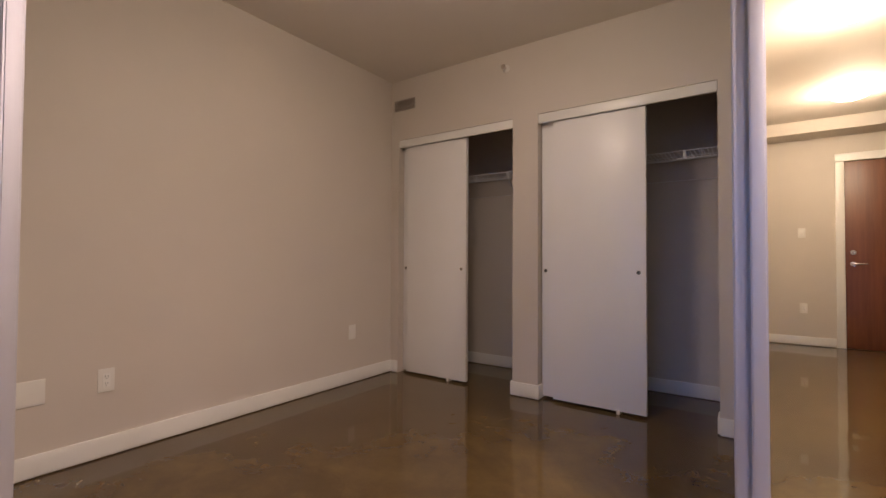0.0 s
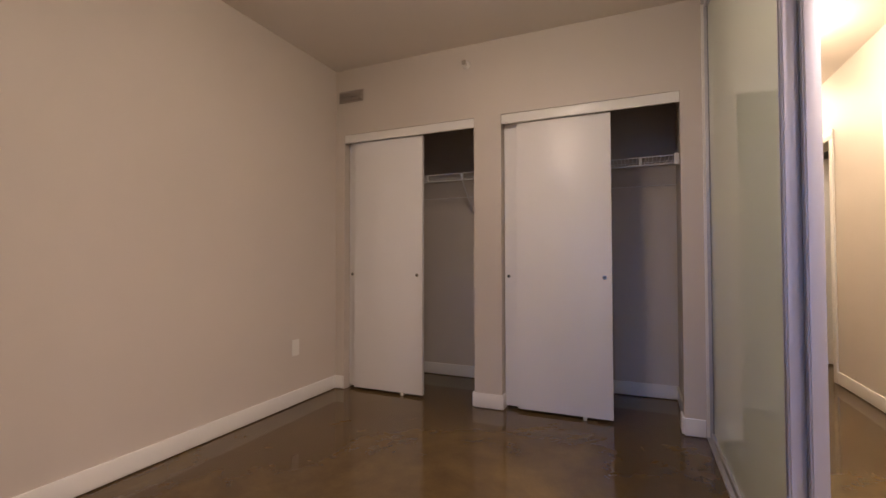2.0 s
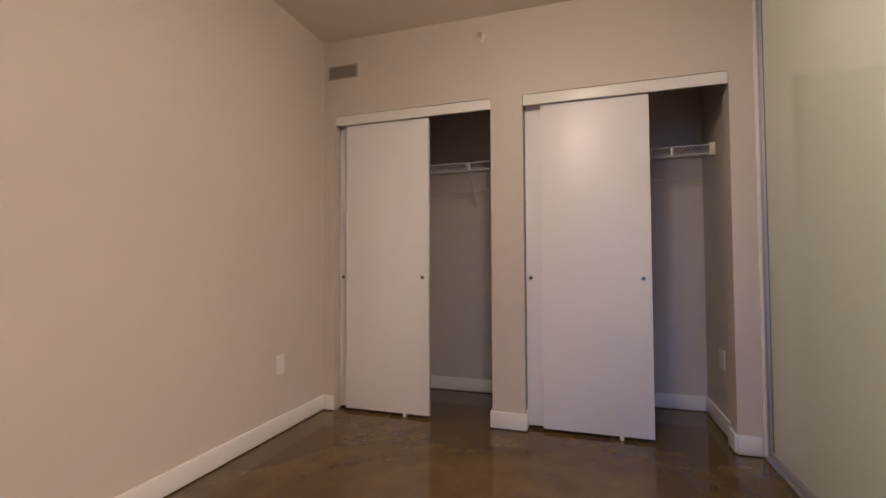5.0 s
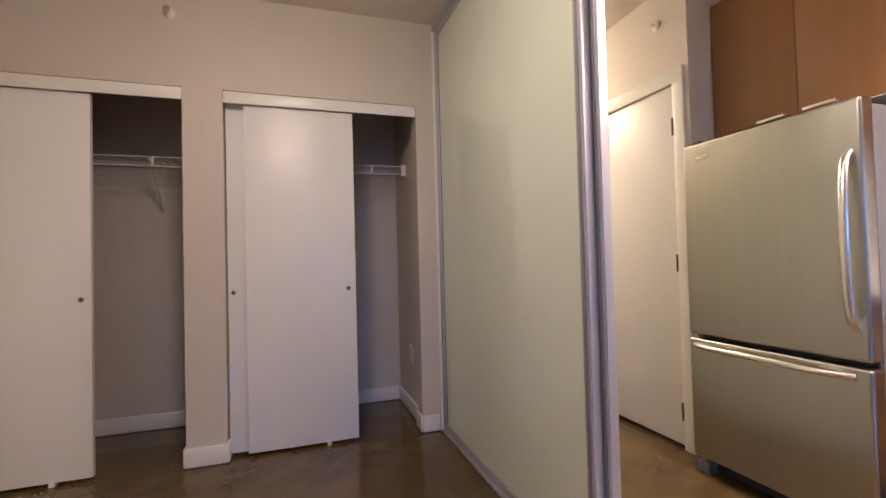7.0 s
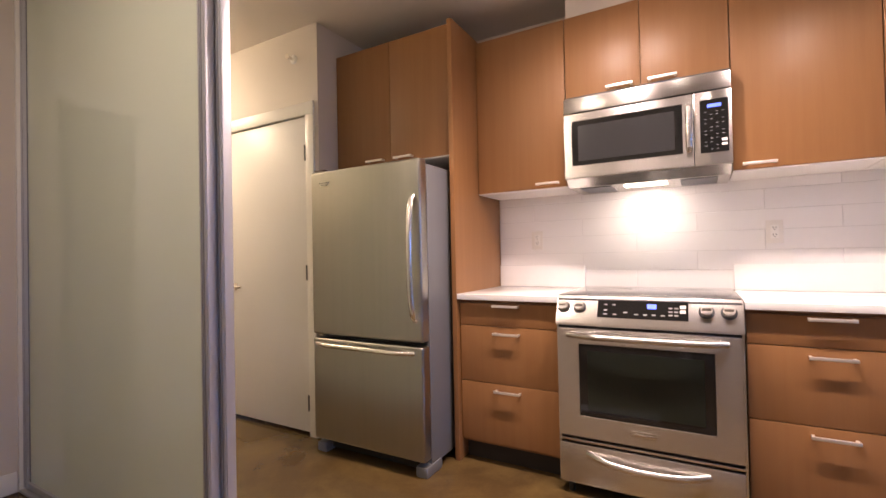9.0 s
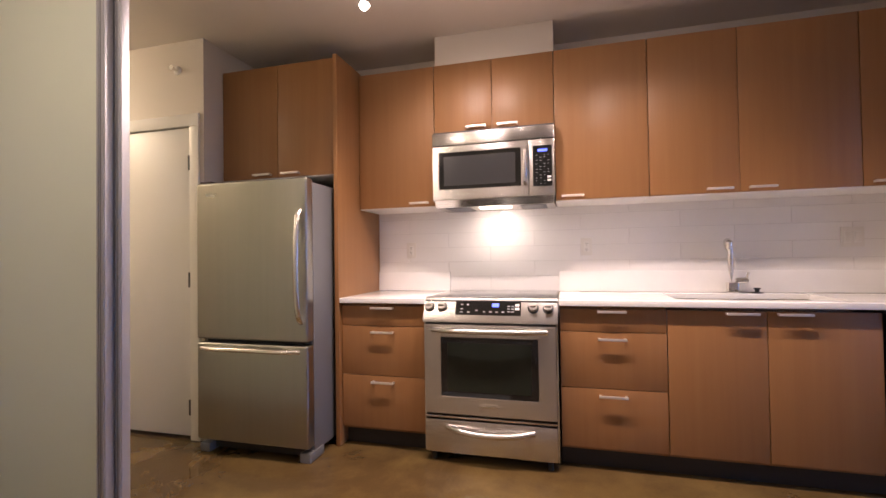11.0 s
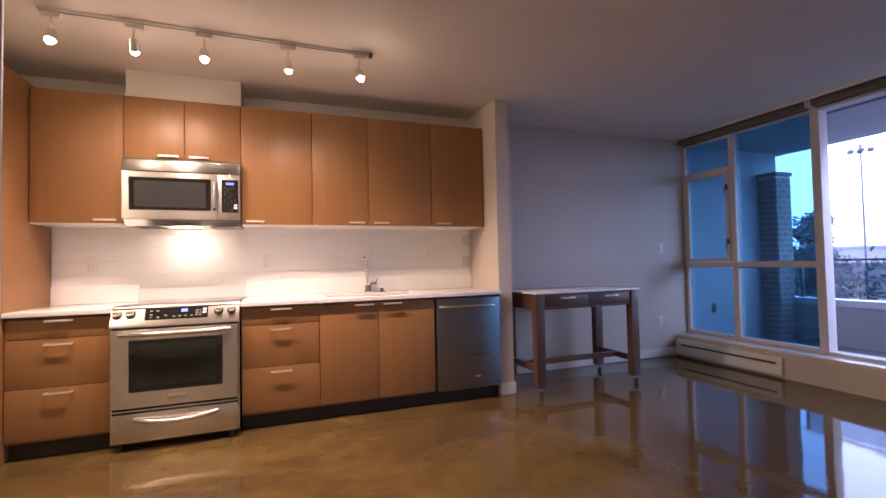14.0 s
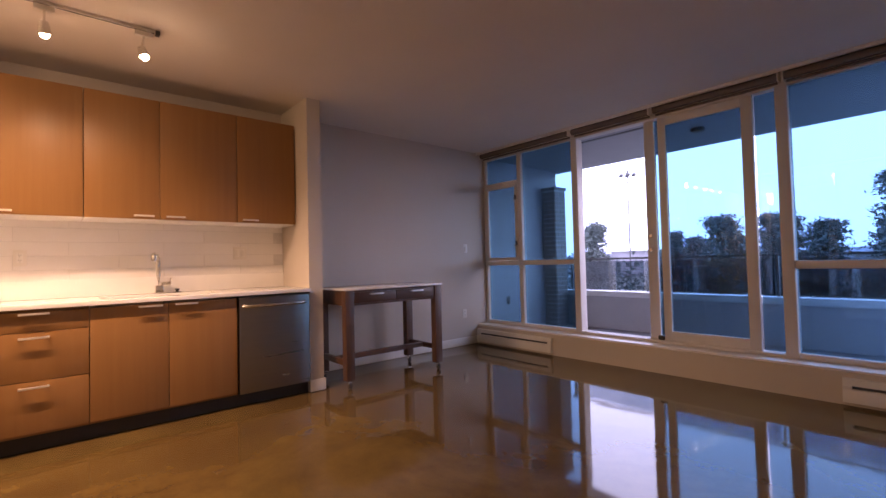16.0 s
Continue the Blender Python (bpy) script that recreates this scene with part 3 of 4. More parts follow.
for yy in (RY0 + 0.0055, RY1 - 0.0055):
    part("side_trim", box(-0.03, 0.02, yy - 0.0045, yy + 0.0045, 0.05, 0.784), STEEL, root)
for yy in (RY0 + 0.05, RY1 - 0.05):
    part("leg", rod((-0.01, yy, 0.0), (-0.01, yy, 0.056), 0.014), BLACK, root)
    part("leg", rod((0.5, yy, 0.0), (0.5, yy, 0.05), 0.014), BLACK, root)

# over-range microwave
MX = 0.227
root = thing("microwave", (0.42, 2.44, 1.50), "stainless steel over-range microwave with its task light on", "microwave")
part("body", box(MX + 0.03, 0.636, 2.066, 2.816, 1.505, 1.95), DARKGREY, root)
part("vent_grille", box(MX, MX + 0.04, 2.064, 2.818, 1.856, 1.934, 0.006), STEEL, root)
bm = ring(MX, MX + 0.035, 2.218, 2.818, 1.512, 1.851, 2.264, 2.775, 1.580, 1.808)
door = part("door", bm, STEEL, root)
part("window", box(MX + 0.003, MX + 0.03, 2.262, 2.777, 1.578, 1.810), BLACKGLASS, door, "black glass door window")
part("inner_pane", box(MX + 0.0015, MX + 0.005, 2.295, 2.745, 1.60, 1.785), shader("mesh_screen", (0.042, 0.042, 0.044), 0.16, 0, 0.03, 2, 0), door)
bm = sweep([(MX, 2.236, 1.80), (MX - 0.03, 2.236, 1.785), (MX - 0.038, 2.236, 1.69), (MX - 0.03, 2.236, 1.60), (MX, 2.236, 1.585)], 0.013, 0.009, side=(0, 1, 0))
part("handle", bm, CHROME, door, "curved steel bar handle")
part("badge", box(MX - 0.0015, MX + 0.002, 2.46, 2.55, 1.822, 1.838, 0.0), CHROME, door)
panel = part("control_panel", box(MX, MX + 0.035, 2.064, 2.215, 1.512, 1.851, 0.003), STEEL, root)
part("keypad", box(MX - 0.002, MX + 0.004, 2.078, 2.190, 1.568, 1.812, 0.0), BLACKGLASS, panel, "black keypad with blue clock")
part("clock_digits", box(MX - 0.0035, MX, 2.105, 2.160, 1.775, 1.790), DISPLAY, panel, "blue lit clock digits")
for r, zz in enumerate((1.755, 1.742, 1.722, 1.702, 1.684, 1.668, 1.651, 1.634, 1.617, 1.600, 1.583)):
    for yy in (2.168, 2.145, 2.122, 2.099):
        if (r + int(yy * 1000)) % 3:
            part("printed_mark", box(MX - 0.003, MX, yy - 0.005, yy + 0.005, zz - 0.0014, zz + 0.0014), INK, panel)
for zz in (1.602, 1.622):
    part("button", box(MX - 0.004, MX, 2.084, 2.106, zz - 0.006, zz + 0.006), PLASTIC, panel)
bm = extrude_profile([(MX + 0.015, 1.511), (MX + 0.06, 1.470), (0.62, 1.470), (0.62, 1.511)], "y", 2.07, 2.812)
und = part("underside", bm, STEEL, root, "sloped steel underside")
part("lamp_lens", box(0.34, 0.42, 2.34, 2.54, 1.4655, 1.4712), HOODLENS, und, "lit task light lens")
for y0 in (2.12, 2.60):
    part("grease_filter", box(0.32, 0.55, y0, y0 + 0.16, 1.4665, 1.4705), DARKGREY, und)

# upper cabinets
UX = 0.302


def upper(y0, y1, z0, z1, doors, label, x=UX, name="wall_cabinet"):
    root = thing(name, (0.48, (y0 + y1) / 2, z0), label, "cabinet", "wall cabinets")
    carcass(root, x + 0.022, y0 + 0.001, y1 - 0.001, z0, z1)
    for a, b, h in doors:
        d = part("door", box(x, x + 0.02, a + 0.0015, b - 0.0015, z0 + 0.001, z1 - 0.001, 0.0015), WOOD, root)
        pull(d, x, h, z0 + 0.022, 0.13)
    part("bottom_panel", box(x + 0.004, CAB_B, y0 + 0.001, y1 - 0.001, z0 - 0.006, z0 - 0.0005), TRIM, root, "white melamine underside")
    return root


upper(2.826, 3.360, 1.487, 2.405, [(2.826, 3.360, 2.93)], "single-door oak-veneer wall cabinet beside the microwave")
upper(2.064, 2.824, 1.957, 2.405, [(2.064, 2.444, 2.345), (2.444, 2.824, 2.545)], "short two-door oak-veneer cabinet above the microwave")
upper(1.537, 2.062, 1.487, 2.405, [(1.537, 2.062, 1.962)], "single-door oak-veneer wall cabinet beside the microwave")
upper(0.515, 1.535, 1.487, 2.405, [(0.515, 1.075, 0.972), (1.075, 1.535, 1.18)], "two-door oak-veneer wall cabinet above the sink")
upper(0.008, 0.513, 1.487, 2.405, [(0.008, 0.513, 0.41)], "single-door oak-veneer wall cabinet at the wing wall")
upper(3.395, 4.250, 1.690, 2.432, [(3.395, 3.822, 3.72), (3.822, 4.250, 3.93)], "two-door oak-veneer cabinet above the refrigerator", 0.045)
whole("tall_side_board", box(0.0, CAB_B, 3.366, 3.393, 0.002, 2.432, 0.001), WOOD, "tall oak-veneer end panel beside the refrigerator", "cabinet panel")
whole("duct_cover", box(0.31, XW, 2.06, 2.816, 2.4065, H - 0.001, 0.002), PAINT, "white boxed duct cover above the cabinets", "duct cover")

# refrigerator
FY0, FY1 = 3.415, 4.168
root = thing("refrigerator", (0.15, 3.79, 0.0), "stainless steel bottom-freezer refrigerator with grey sides", "refrigerator")
part("body", box(-0.195, 0.58, FY0 + 0.008, FY1 - 0.008, 0.045, 1.60, 0.004), GREYSIDE, root, "grey textured steel case")
up = part("refrigerator_door", box(-0.275, -0.205, FY0, FY1, 0.685, 1.618, 0.014, segs=4), STEEL_V, root)
lo = part("freezer_drawer", box(-0.275, -0.205, FY0, FY1, 0.085, 0.662, 0.014, segs=4), STEEL_V, root)
part("gasket", box(-0.21, -0.19, FY0 + 0.02, FY1 - 0.02, 0.09, 1.59), BLACK, root)
n = 28
pts = [(-0.272 - 0.065 * math.sin(math.pi * k / n) ** 0.45, FY0 + 0.042 - 0.010 * math.sin(math.pi * k / n), 0.79 + 0.64 * k / n) for k in range(n + 1)]
part("handle", sweep(pts, 0.016, 0.011, side=(0, 1, 0)), CHROME, up, "long curved vertical bar handle")
part("handle", arc_handle(-0.272, 4.135, 3.465, 0.628, 0.05, 0.014, 0.012, -0.006), CHROME, lo, "wide curved bar handle")
part("badge", box(-0.2775, -0.2745, 4.02, 4.10, 1.545, 1.555), STEEL, up)
part("badge", box(-0.2775, -0.2745, 4.03, 4.09, 1.533, 1.541), STEEL, up)
part("hinge_cap", box(-0.25, -0.13, 4.085, 4.165, 1.6185, 1.635, 0.006), shader("hinge_cap_brown", (0.10, 0.06, 0.045), 0.4), root, "brown hinge cover")
part("base_grille", box(-0.20, -0.15, FY0 + 0.06, FY1 - 0.06, 0.015, 0.08, 0.003), BLACK, root)
for yy in (FY0 + 0.035, FY1 - 0.035):
    part("foot", box(-0.255, -0.10, yy - 0.035, yy + 0.035, 0.0, 0.055, 0.01), GREYSIDE, root)
    part("foot", rod((0.45, yy, 0.0), (0.45, yy, 0.05), 0.02), BLACK, root)


# outlets and switches: a plate with its inserts, facing along -x, -y or +x
def plate(name, at, face, label, double=False, blank=False, mat=PLASTIC):
    root = thing(name, at, label, name.replace("_", " "), "wall plates")
    w = 0.115 if double else 0.072
    def lay(u0, u1, v0, v1, d0, d1, bevel=0.0):
        x, y, z = at
        if face in ("-x", "+x"):
            s = -1 if face == "-x" else 1
            a, b = sorted((x + s * d0, x + s * d1))
            return box(a, b, y + u0, y + u1, z + v0, z + v1, bevel)
        return box(x + u0, x + u1, y - d1, y - d0, z + v0, z + v1, bevel)
    cover = part("cover", lay(-w / 2, w / 2, -0.058, 0.058, 0.0, 0.006, 0.0025), mat, root)
    if not blank:
        for u in ((-0.024, 0.024) if double else (0.0,)):
            ins = part("insert", lay(u - 0.017, u + 0.017, -0.034, 0.034, 0.005, 0.0085, 0.001), TRIM, root)
            if "outlet" in name:
                for v in (-0.018, 0.018):
                    for k in (-0.006, 0.006):
                        part("slot", lay(u + k - 0.0012, u + k + 0.0012, v - 0.002, v + 0.007, 0.0084, 0.0089), BLACK, ins)
                    part("slot", lay(u - 0.002, u + 0.002, v - 0.010, v - 0.006, 0.0084, 0.0089), BLACK, ins)
            else:
                part("rocker", lay(u - 0.012, u + 0.012, -0.028, 0.028, 0.008, 0.0115, 0.001), PLASTIC, ins)
    return root


plate("outlet", (0.637, 3.108, 1.205), "-x", "white duplex outlet on the tiled backsplash")
plate("outlet", (0.637, 1.875, 1.208), "-x", "white duplex outlet on the tiled backsplash")
plate("wall_switch", (0.637, 0.40, 1.235), "-x", "white double wall switch on the backsplash", True)
plate("outlet", (XW - 0.0005, -2.43, 0.42), "-x", "white duplex outlet low on the alcove wall")
plate("wall_switch", (XW - 0.0005, -2.47, 1.28), "-x", "white wall switch by the windows")

# track light
RAILX = -0.455
root = thing("track_light", (RAILX, 2.1, H), "white ceiling track with five lit spotlights", "track light")
part("rail", box(RAILX - 0.014, RAILX + 0.014, 1.20, 3.02, H - 0.018, H - 0.0005, 0.003), PLASTIC, root)
part("slot", box(RAILX - 0.005, RAILX + 0.005, 1.215, 3.015, H - 0.0195, H - 0.0182), DARKGREY, root)
part("rail_end", box(RAILX - 0.02, RAILX + 0.02, 1.185, 1.21, H - 0.027, H - 0.0005, 0.003), DARKGREY, root)
for ty, aim in zip(TRACK_Y, TRACK_AIM):
    lampz = 2.40
    d = (Vector(aim) - Vector((RAILX, ty, lampz))).normalized()
    c = Vector((RAILX, ty, lampz + 0.035))
    head = part("spot_head", rod(c - d * 0.05, c + d * 0.018, 0.022, segs=24, r2=0.031, bevel=0.003), CHROME, root, "small spotlight head")
    part("adapter", box(RAILX - 0.017, RAILX + 0.017, ty - 0.045, ty + 0.045, H - 0.052, H - 0.024, 0.004), PLASTIC, head)
    part("stem", rod((RAILX, ty, H - 0.05), c - d * 0.04, 0.006), CHROME, head)
    bulb = part("bulb", ball(c + d * 0.018, 0.023, segs=20), BULB, head, "glowing reflector bulb")
    bulb.visible_shadow = False

# backsplash tiles on a bed of grout
bed = whole("backsplash", box(0.6415, XW - 0.0005, 0.0, 3.364, 0.912, 1.486), GROUT, "white glazed tile backsplash laid in running bond", "backsplash", "structure")
TW, TH, JT = 0.608, 0.1035, 0.0018
meshes = {}
for row in range(6):
    z0 = 0.912 + row * TH
    z1 = min(z0 + TH - JT, 1.486)
    y = -TW * (0.5 if row % 2 else 0.0) + 0.09
    while y < 3.36:
        a, b = max(0.001, y), min(3.363, y + TW - JT)
        if b - a > 0.02:
            key = (round(b - a, 4), round(z1 - z0, 4))
            if key not in meshes:
                me = bpy.data.meshes.new("tile")
                t = box(-0.004, 0.003, -(b - a) / 2, (b - a) / 2, -(z1 - z0) / 2, (z1 - z0) / 2, 0.0012, segs=1)
                t.to_mesh(me)
                t.free()
                me.materials.append(TILE)
                meshes[key] = me
            ob = new("tile", meshes[key])
            ob.parent = bed
            ob.location = (0.6425 + random.uniform(-0.0004, 0.0004), (a + b) / 2, (z0 + z1) / 2)
            ob.rotation_euler = (0, random.uniform(-0.003, 0.003), random.uniform(-0.002, 0.002))
        y += TW

# rolling work table in the alcove
root = thing("rolling_table", (0.14, -0.80, 0.0), "dark walnut rolling work table with a white top", "table")
TX0, TX1, TY0, TY1 = -0.135, 0.44, -1.365, -0.255
part("tabletop", box(TX0 - 0.012, TX1 + 0.012, TY0 - 0.012, TY1 + 0.012, 0.872, 0.889, 0.004), QUARTZ, root, "thin white stone top")
for x in (TX0, TX1 - 0.07):
    for y in (TY0, TY1 - 0.085):
        leg = part("leg", box(x, x + 0.07, y, y + 0.085, 0.075, 0.871, 0.004), WALNUT, root)
        cx, cy = x + 0.035, y + 0.042
        bm = rod((cx, cy, 0.056), (cx, cy, 0.078), 0.010)
        box(cx - 0.026, cx + 0.004, cy - 0.015, cy - 0.010, 0.022, 0.062, 0.001, bm)
        box(cx - 0.026, cx + 0.004, cy + 0.010, cy + 0.015, 0.022, 0.062, 0.001, bm)
        box(cx - 0.022, cx + 0.012, cy - 0.015, cy + 0.015, 0.054, 0.062, 0.001, bm)
        cast = part("caster", bm, CHROME, leg, "chrome swivel caster")
        part("wheel", rod((cx - 0.016, cy - 0.009, 0.028), (cx - 0.016, cy + 0.009, 0.028), 0.028, segs=24, bevel=0.003), RUBBER, leg)
part("apron", box(TX1 - 0.045, TX1 - 0.02, TY0 + 0.086, TY1 - 0.086, 0.735, 0.870), WALNUT_H, root)
for y in (TY0 + 0.02, TY1 - 0.045):
    part("apron", box(TX0 + 0.071, TX1 - 0.071, y, y + 0.025, 0.735, 0.870), WALNUT, root)
    part("stretcher", box(TX0 + 0.071, TX1 - 0.071, y - 0.005, y + 0.035, 0.205, 0.255, 0.003), WALNUT, root)
part("rail", box(TX0 + 0.015, TX0 + 0.04, TY0 + 0.086, TY1 - 0.086, 0.735, 0.752), WALNUT_H, root)
part("rail", box(TX0 + 0.015, TX0 + 0.04, TY0 + 0.086, TY1 - 0.086, 0.855, 0.870), WALNUT_H, root)
mid = (TY0 + TY1) / 2
for y0, y1 in ((TY0 + 0.088, mid - 0.002), (mid + 0.002, TY1 - 0.088)):
    d = part("drawer", box(TX0 + 0.012, TX0 + 0.032, y0, y1, 0.754, 0.853, 0.002), WALNUT_H, root)
    part("drawer_box", box(TX0 + 0.033, TX1 - 0.05, y0 + 0.02, y1 - 0.02, 0.758, 0.84), WALNUT, d)
    pull(d, TX0 + 0.012, (y0 + y1) / 2, 0.832, 0.14)
part("stretcher", box((TX0 + TX1) / 2 - 0.03, (TX0 + TX1) / 2 + 0.03, TY0 + 0.051, TY1 - 0.046, 0.208, 0.252, 0.003), WALNUT_H, root)

# ---- windows ----
def frame_bar(parent, x0, x1, z0, z1, y=YWIN, d=0.09, name="mullion", mat=None, bevel=0.003):
    return part(name, box(min(x0, x1), max(x0, x1), y - d / 2, y + d / 2, z0, z1, bevel), mat or WINFRAME, parent)


def pane(parent, x0, x1, z0, z1, y=YWIN):
    ob = part("pane", box(min(x0, x1), max(x0, x1), y - 0.004, y + 0.004, z0, z1), GLASS, parent)
    ob.visible_shadow = False
    return ob


ZS, ZT = 0.256, 2.53
win = thing("window_1", (0.25, YWIN, ZS), "painted metal window with a small opening sash", "window", "", "structure")
frame_bar(win, 0.645, 0.605, ZS, ZT)
frame_bar(win, 0.045, -0.015, ZS, ZT)
frame_bar(win, -0.775, -0.850, ZS, ZT, d=0.12)
frame_bar(win, 0.605, 0.045, ZS, ZS + 0.045, name="rail")
frame_bar(win, -0.015, -0.775, ZS, ZS + 0.045, name="rail")
frame_bar(win, 0.605, 0.045, ZT - 0.04, ZT, name="rail")
frame_bar(win, -0.015, -0.775, ZT - 0.04, ZT, name="rail")
frame_bar(win, 0.605, 0.045, 1.045, 1.105, name="rail")
frame_bar(win, -0.015, -0.775, 1.045, 1.105, name="rail")
frame_bar(win, 0.605, 0.045, 2.115, 2.16, name="rail")
pane(win, 0.605, 0.045, ZS + 0.045, 1.045)
pane(win, -0.015, -0.775, ZS + 0.045, 1.045)
pane(win, -0.015, -0.775, 1.105, ZT - 0.04)
pane(win, 0.605, 0.045, 2.16, ZT - 0.04)
sash = frame_bar(win, 0.600, 0.560, 1.108, 2.112, YWIN + 0.03, 0.05, "sash")
for a in ((0.090, 0.050, 1.108, 2.112), (0.560, 0.090, 1.108, 1.148), (0.560, 0.090, 2.072, 2.112)):
    frame_bar(win, *a, YWIN + 0.03, 0.05, "sash")
pane(win, 0.560, 0.090, 1.148, 2.072, YWIN + 0.03)
for zz in (1.33, 1.93):
    bm = box(0.055, 0.085, YWIN + 0.055, YWIN + 0.068, zz - 0.03, zz + 0.03, 0.003)
    sweep([(0.07, YWIN + 0.066, zz), (0.07, YWIN + 0.095, zz - 0.02), (0.07, YWIN + 0.10, zz - 0.075)], 0.008, 0.006, bm, 8)
    part("latch", bm, DARKGREY, win, "dark cam latch handle")

win = thing("door_1", (-1.8, YWIN, ZS), "glazed sliding balcony door standing partly open", "sliding door", "", "structure")
frame_bar(win, -0.850, -2.730, ZS, ZS + 0.03, d=0.13, name="sill_track")
frame_bar(win, -0.850, -2.730, ZT - 0.045, ZT, d=0.12, name="head_track")
leaf = frame_bar(win, -1.600, -1.700, ZS + 0.031, ZT - 0.046, YWIN - 0.03, 0.045, "stile")
for zz in (1.18, 1.32):
    part("lock", rod((-1.64, YWIN - 0.008, zz), (-1.64, YWIN + 0.012, zz), 0.017, segs=20, bevel=0.003), CHROME, win, "round metal door lock")
leaf = frame_bar(win, -1.765, -1.835, ZS + 0.031, ZT - 0.046, YWIN + 0.03, 0.045, "stile")
frame_bar(leaf, -2.480, -2.565, ZS + 0.031, ZT - 0.046, YWIN + 0.03, 0.045, "stile")
frame_bar(leaf, -1.835, -2.480, ZS + 0.031, ZS + 0.125, YWIN + 0.03, 0.045, "rail")
frame_bar(leaf, -1.835, -2.480, ZT - 0.13, ZT - 0.046, YWIN + 0.03, 0.045, "rail")
pane(win, -1.835, -2.480, ZS + 0.125, ZT - 0.13, YWIN + 0.03)
pane(win, -1.700, -1.765, ZS + 0.031, ZT - 0.046, YWIN - 0.03)
pane(win, -2.565, -2.730, ZS + 0.031, ZT - 0.046, YWIN - 0.03)
part("door_stop", box(-1.765, -1.700, YWIN + 0.01, YWIN + 0.06, ZS + 0.031, ZS + 0.075, 0.012), BLACK, win, "black rubber door stop")

win = thing("window_2", (-3.3, YWIN, ZS), "painted metal fixed window beside the balcony door", "window", "", "structure")
frame_bar(win, -2.730, -2.815, ZS, ZT, d=0.12)
frame_bar(win, -3.875, -3.915, ZS, ZT)
for z0, z1 in ((ZS, ZS + 0.045), (0.985, 1.05), (ZT - 0.04, ZT)):
    frame_bar(win, -2.815, -3.875, z0, z1, name="rail")
pane(win, -2.815, -3.875, ZS + 0.045, 0.985)
pane(win, -2.815, -3.875, 1.05, ZT - 0.04)

whole("window_head", box(XL, XW, -2.985, -2.845, ZT + 0.0005, H - 0.0005), TRIM, "white painted head above the windows", "window head", "structure")
# rolled-up blinds under the head, one per bay
for i, (x0, x1, dz) in enumerate(((0.63, -0.80, 0.0), (-0.82, -1.725, 0.0), (-1.745, -2.78, 0.0), (-2.80, -3.90, 0.0))):
    root = thing("roller_blind", ((x0 + x1) / 2, -2.80, 2.56), "dark rolled-up roller blind above the window", "blind", "roller blinds")
    part("fabric_roll", rod((x1 + 0.012, -2.792, 2.553), (x0 - 0.012, -2.792, 2.553), 0.032, segs=20), BLIND, root)
    part("hem_bar", box(x1 + 0.02, x0 - 0.02, -2.832, -2.818, 2.502, 2.522, 0.003), BLIND, root)
    for xx in (x0 - 0.006, x1 + 0.006):
        part("bracket", box(xx - 0.005, xx + 0.005, -2.843, -2.755, 2.515, H - 0.001, 0.001), PLASTIC, root)
whole("valance_strip", box(XL, XW, -2.735, -2.722, 2.572, H - 0.0005, 0.001), TRIM, "narrow white valance strip at the ceiling", "trim", "structure")


def heater(x0, x1):
    root = thing("baseboard_heater", ((x0 + x1) / 2, YCURB, 0.03), "long cream electric baseboard heater set against the curb", "heater", "baseboard heaters")
    y = YCURB
    bm = extrude_profile([(y + 0.0005, 0.03), (y + 0.045, 0.03), (y + 0.048, 0.075), (y + 0.040, 0.125), (y + 0.0005, 0.125)], "x", x0, x1)
    part("front", bm, TRIM, root)
    bm = extrude_profile([(y + 0.0005, 0.150), (y + 0.038, 0.150), (y + 0.030, 0.195), (y + 0.0005, 0.20)], "x", x0, x1)
    part("hood", bm, TRIM, root)
    part("slot", box(x0 + 0.05, x1 - 0.05, y + 0.0005, y + 0.012, 0.125, 0.150), DARKGREY, root)
    for xx in (x0, x1 - 0.05):
        part("end_cap", box(xx, xx + 0.05, y + 0.0005, y + 0.042, 0.1252, 0.1498, 0.001), TRIM, root)


heater(-0.57, 0.625)
heater(-3.90, -3.10)

# ---- bedroom ----


def sliding_panel(p0, p1, axis, at, t, label, z0=0.022, z1=2.535):
    """A frosted glass panel in an aluminium frame, from p0 to p1 along axis, centred at at."""
    s = 0.040
    root = thing("sliding_panel", ((at, (p0 + p1) / 2, z0) if axis == "y" else ((p0 + p1) / 2, at, z0)), label, "sliding panel", "glass partition panels")
    def b(a0, a1, z0, z1, h, bevel=0.002, bm=None):
        return box(at - h, at + h, a0, a1, z0, z1, bevel, bm) if axis == "y" else box(a0, a1, at - h, at + h, z0, z1, bevel, bm)
    for a0, a1 in ((p0, p0 + s), (p1 - s, p1)):
        bm = b(a0, a1, z0, z1, t)
        st = part("stile", bm, ALU, root)
        for r0 in (a0 + 0.004, a1 - 0.012):
            part("rib", b(r0, r0 + 0.008, z0, z1, t + 0.004, 0.001), ALU, st)
        part("groove", b((a0 + a1) / 2 - 0.005, (a0 + a1) / 2 + 0.005, z0 + 0.001, z1 - 0.001, t + 0.0006, 0), ALU_DARK, st, "dark recessed groove")
        g = a1 if a0 == p0 else a0
        part("gasket", b(g - 0.004, g + 0.004, z0 + 0.03, z1 - 0.03, 0.008, 0), ALU_DARK, st, "dark glazing gasket")
    part("bottom_rail", b(p0 + s, p1 - s, z0, z0 + 0.03, t), ALU, root)
    part("top_rail", b(p0 + s, p1 - s, z1 - 0.03, z1, t), ALU, root)
    part("glass", b(p0 + s, p1 - s, z0 + 0.03, z1 - 0.03, 0.004, 0), FROST, root, "pale green frosted glass")
    return root


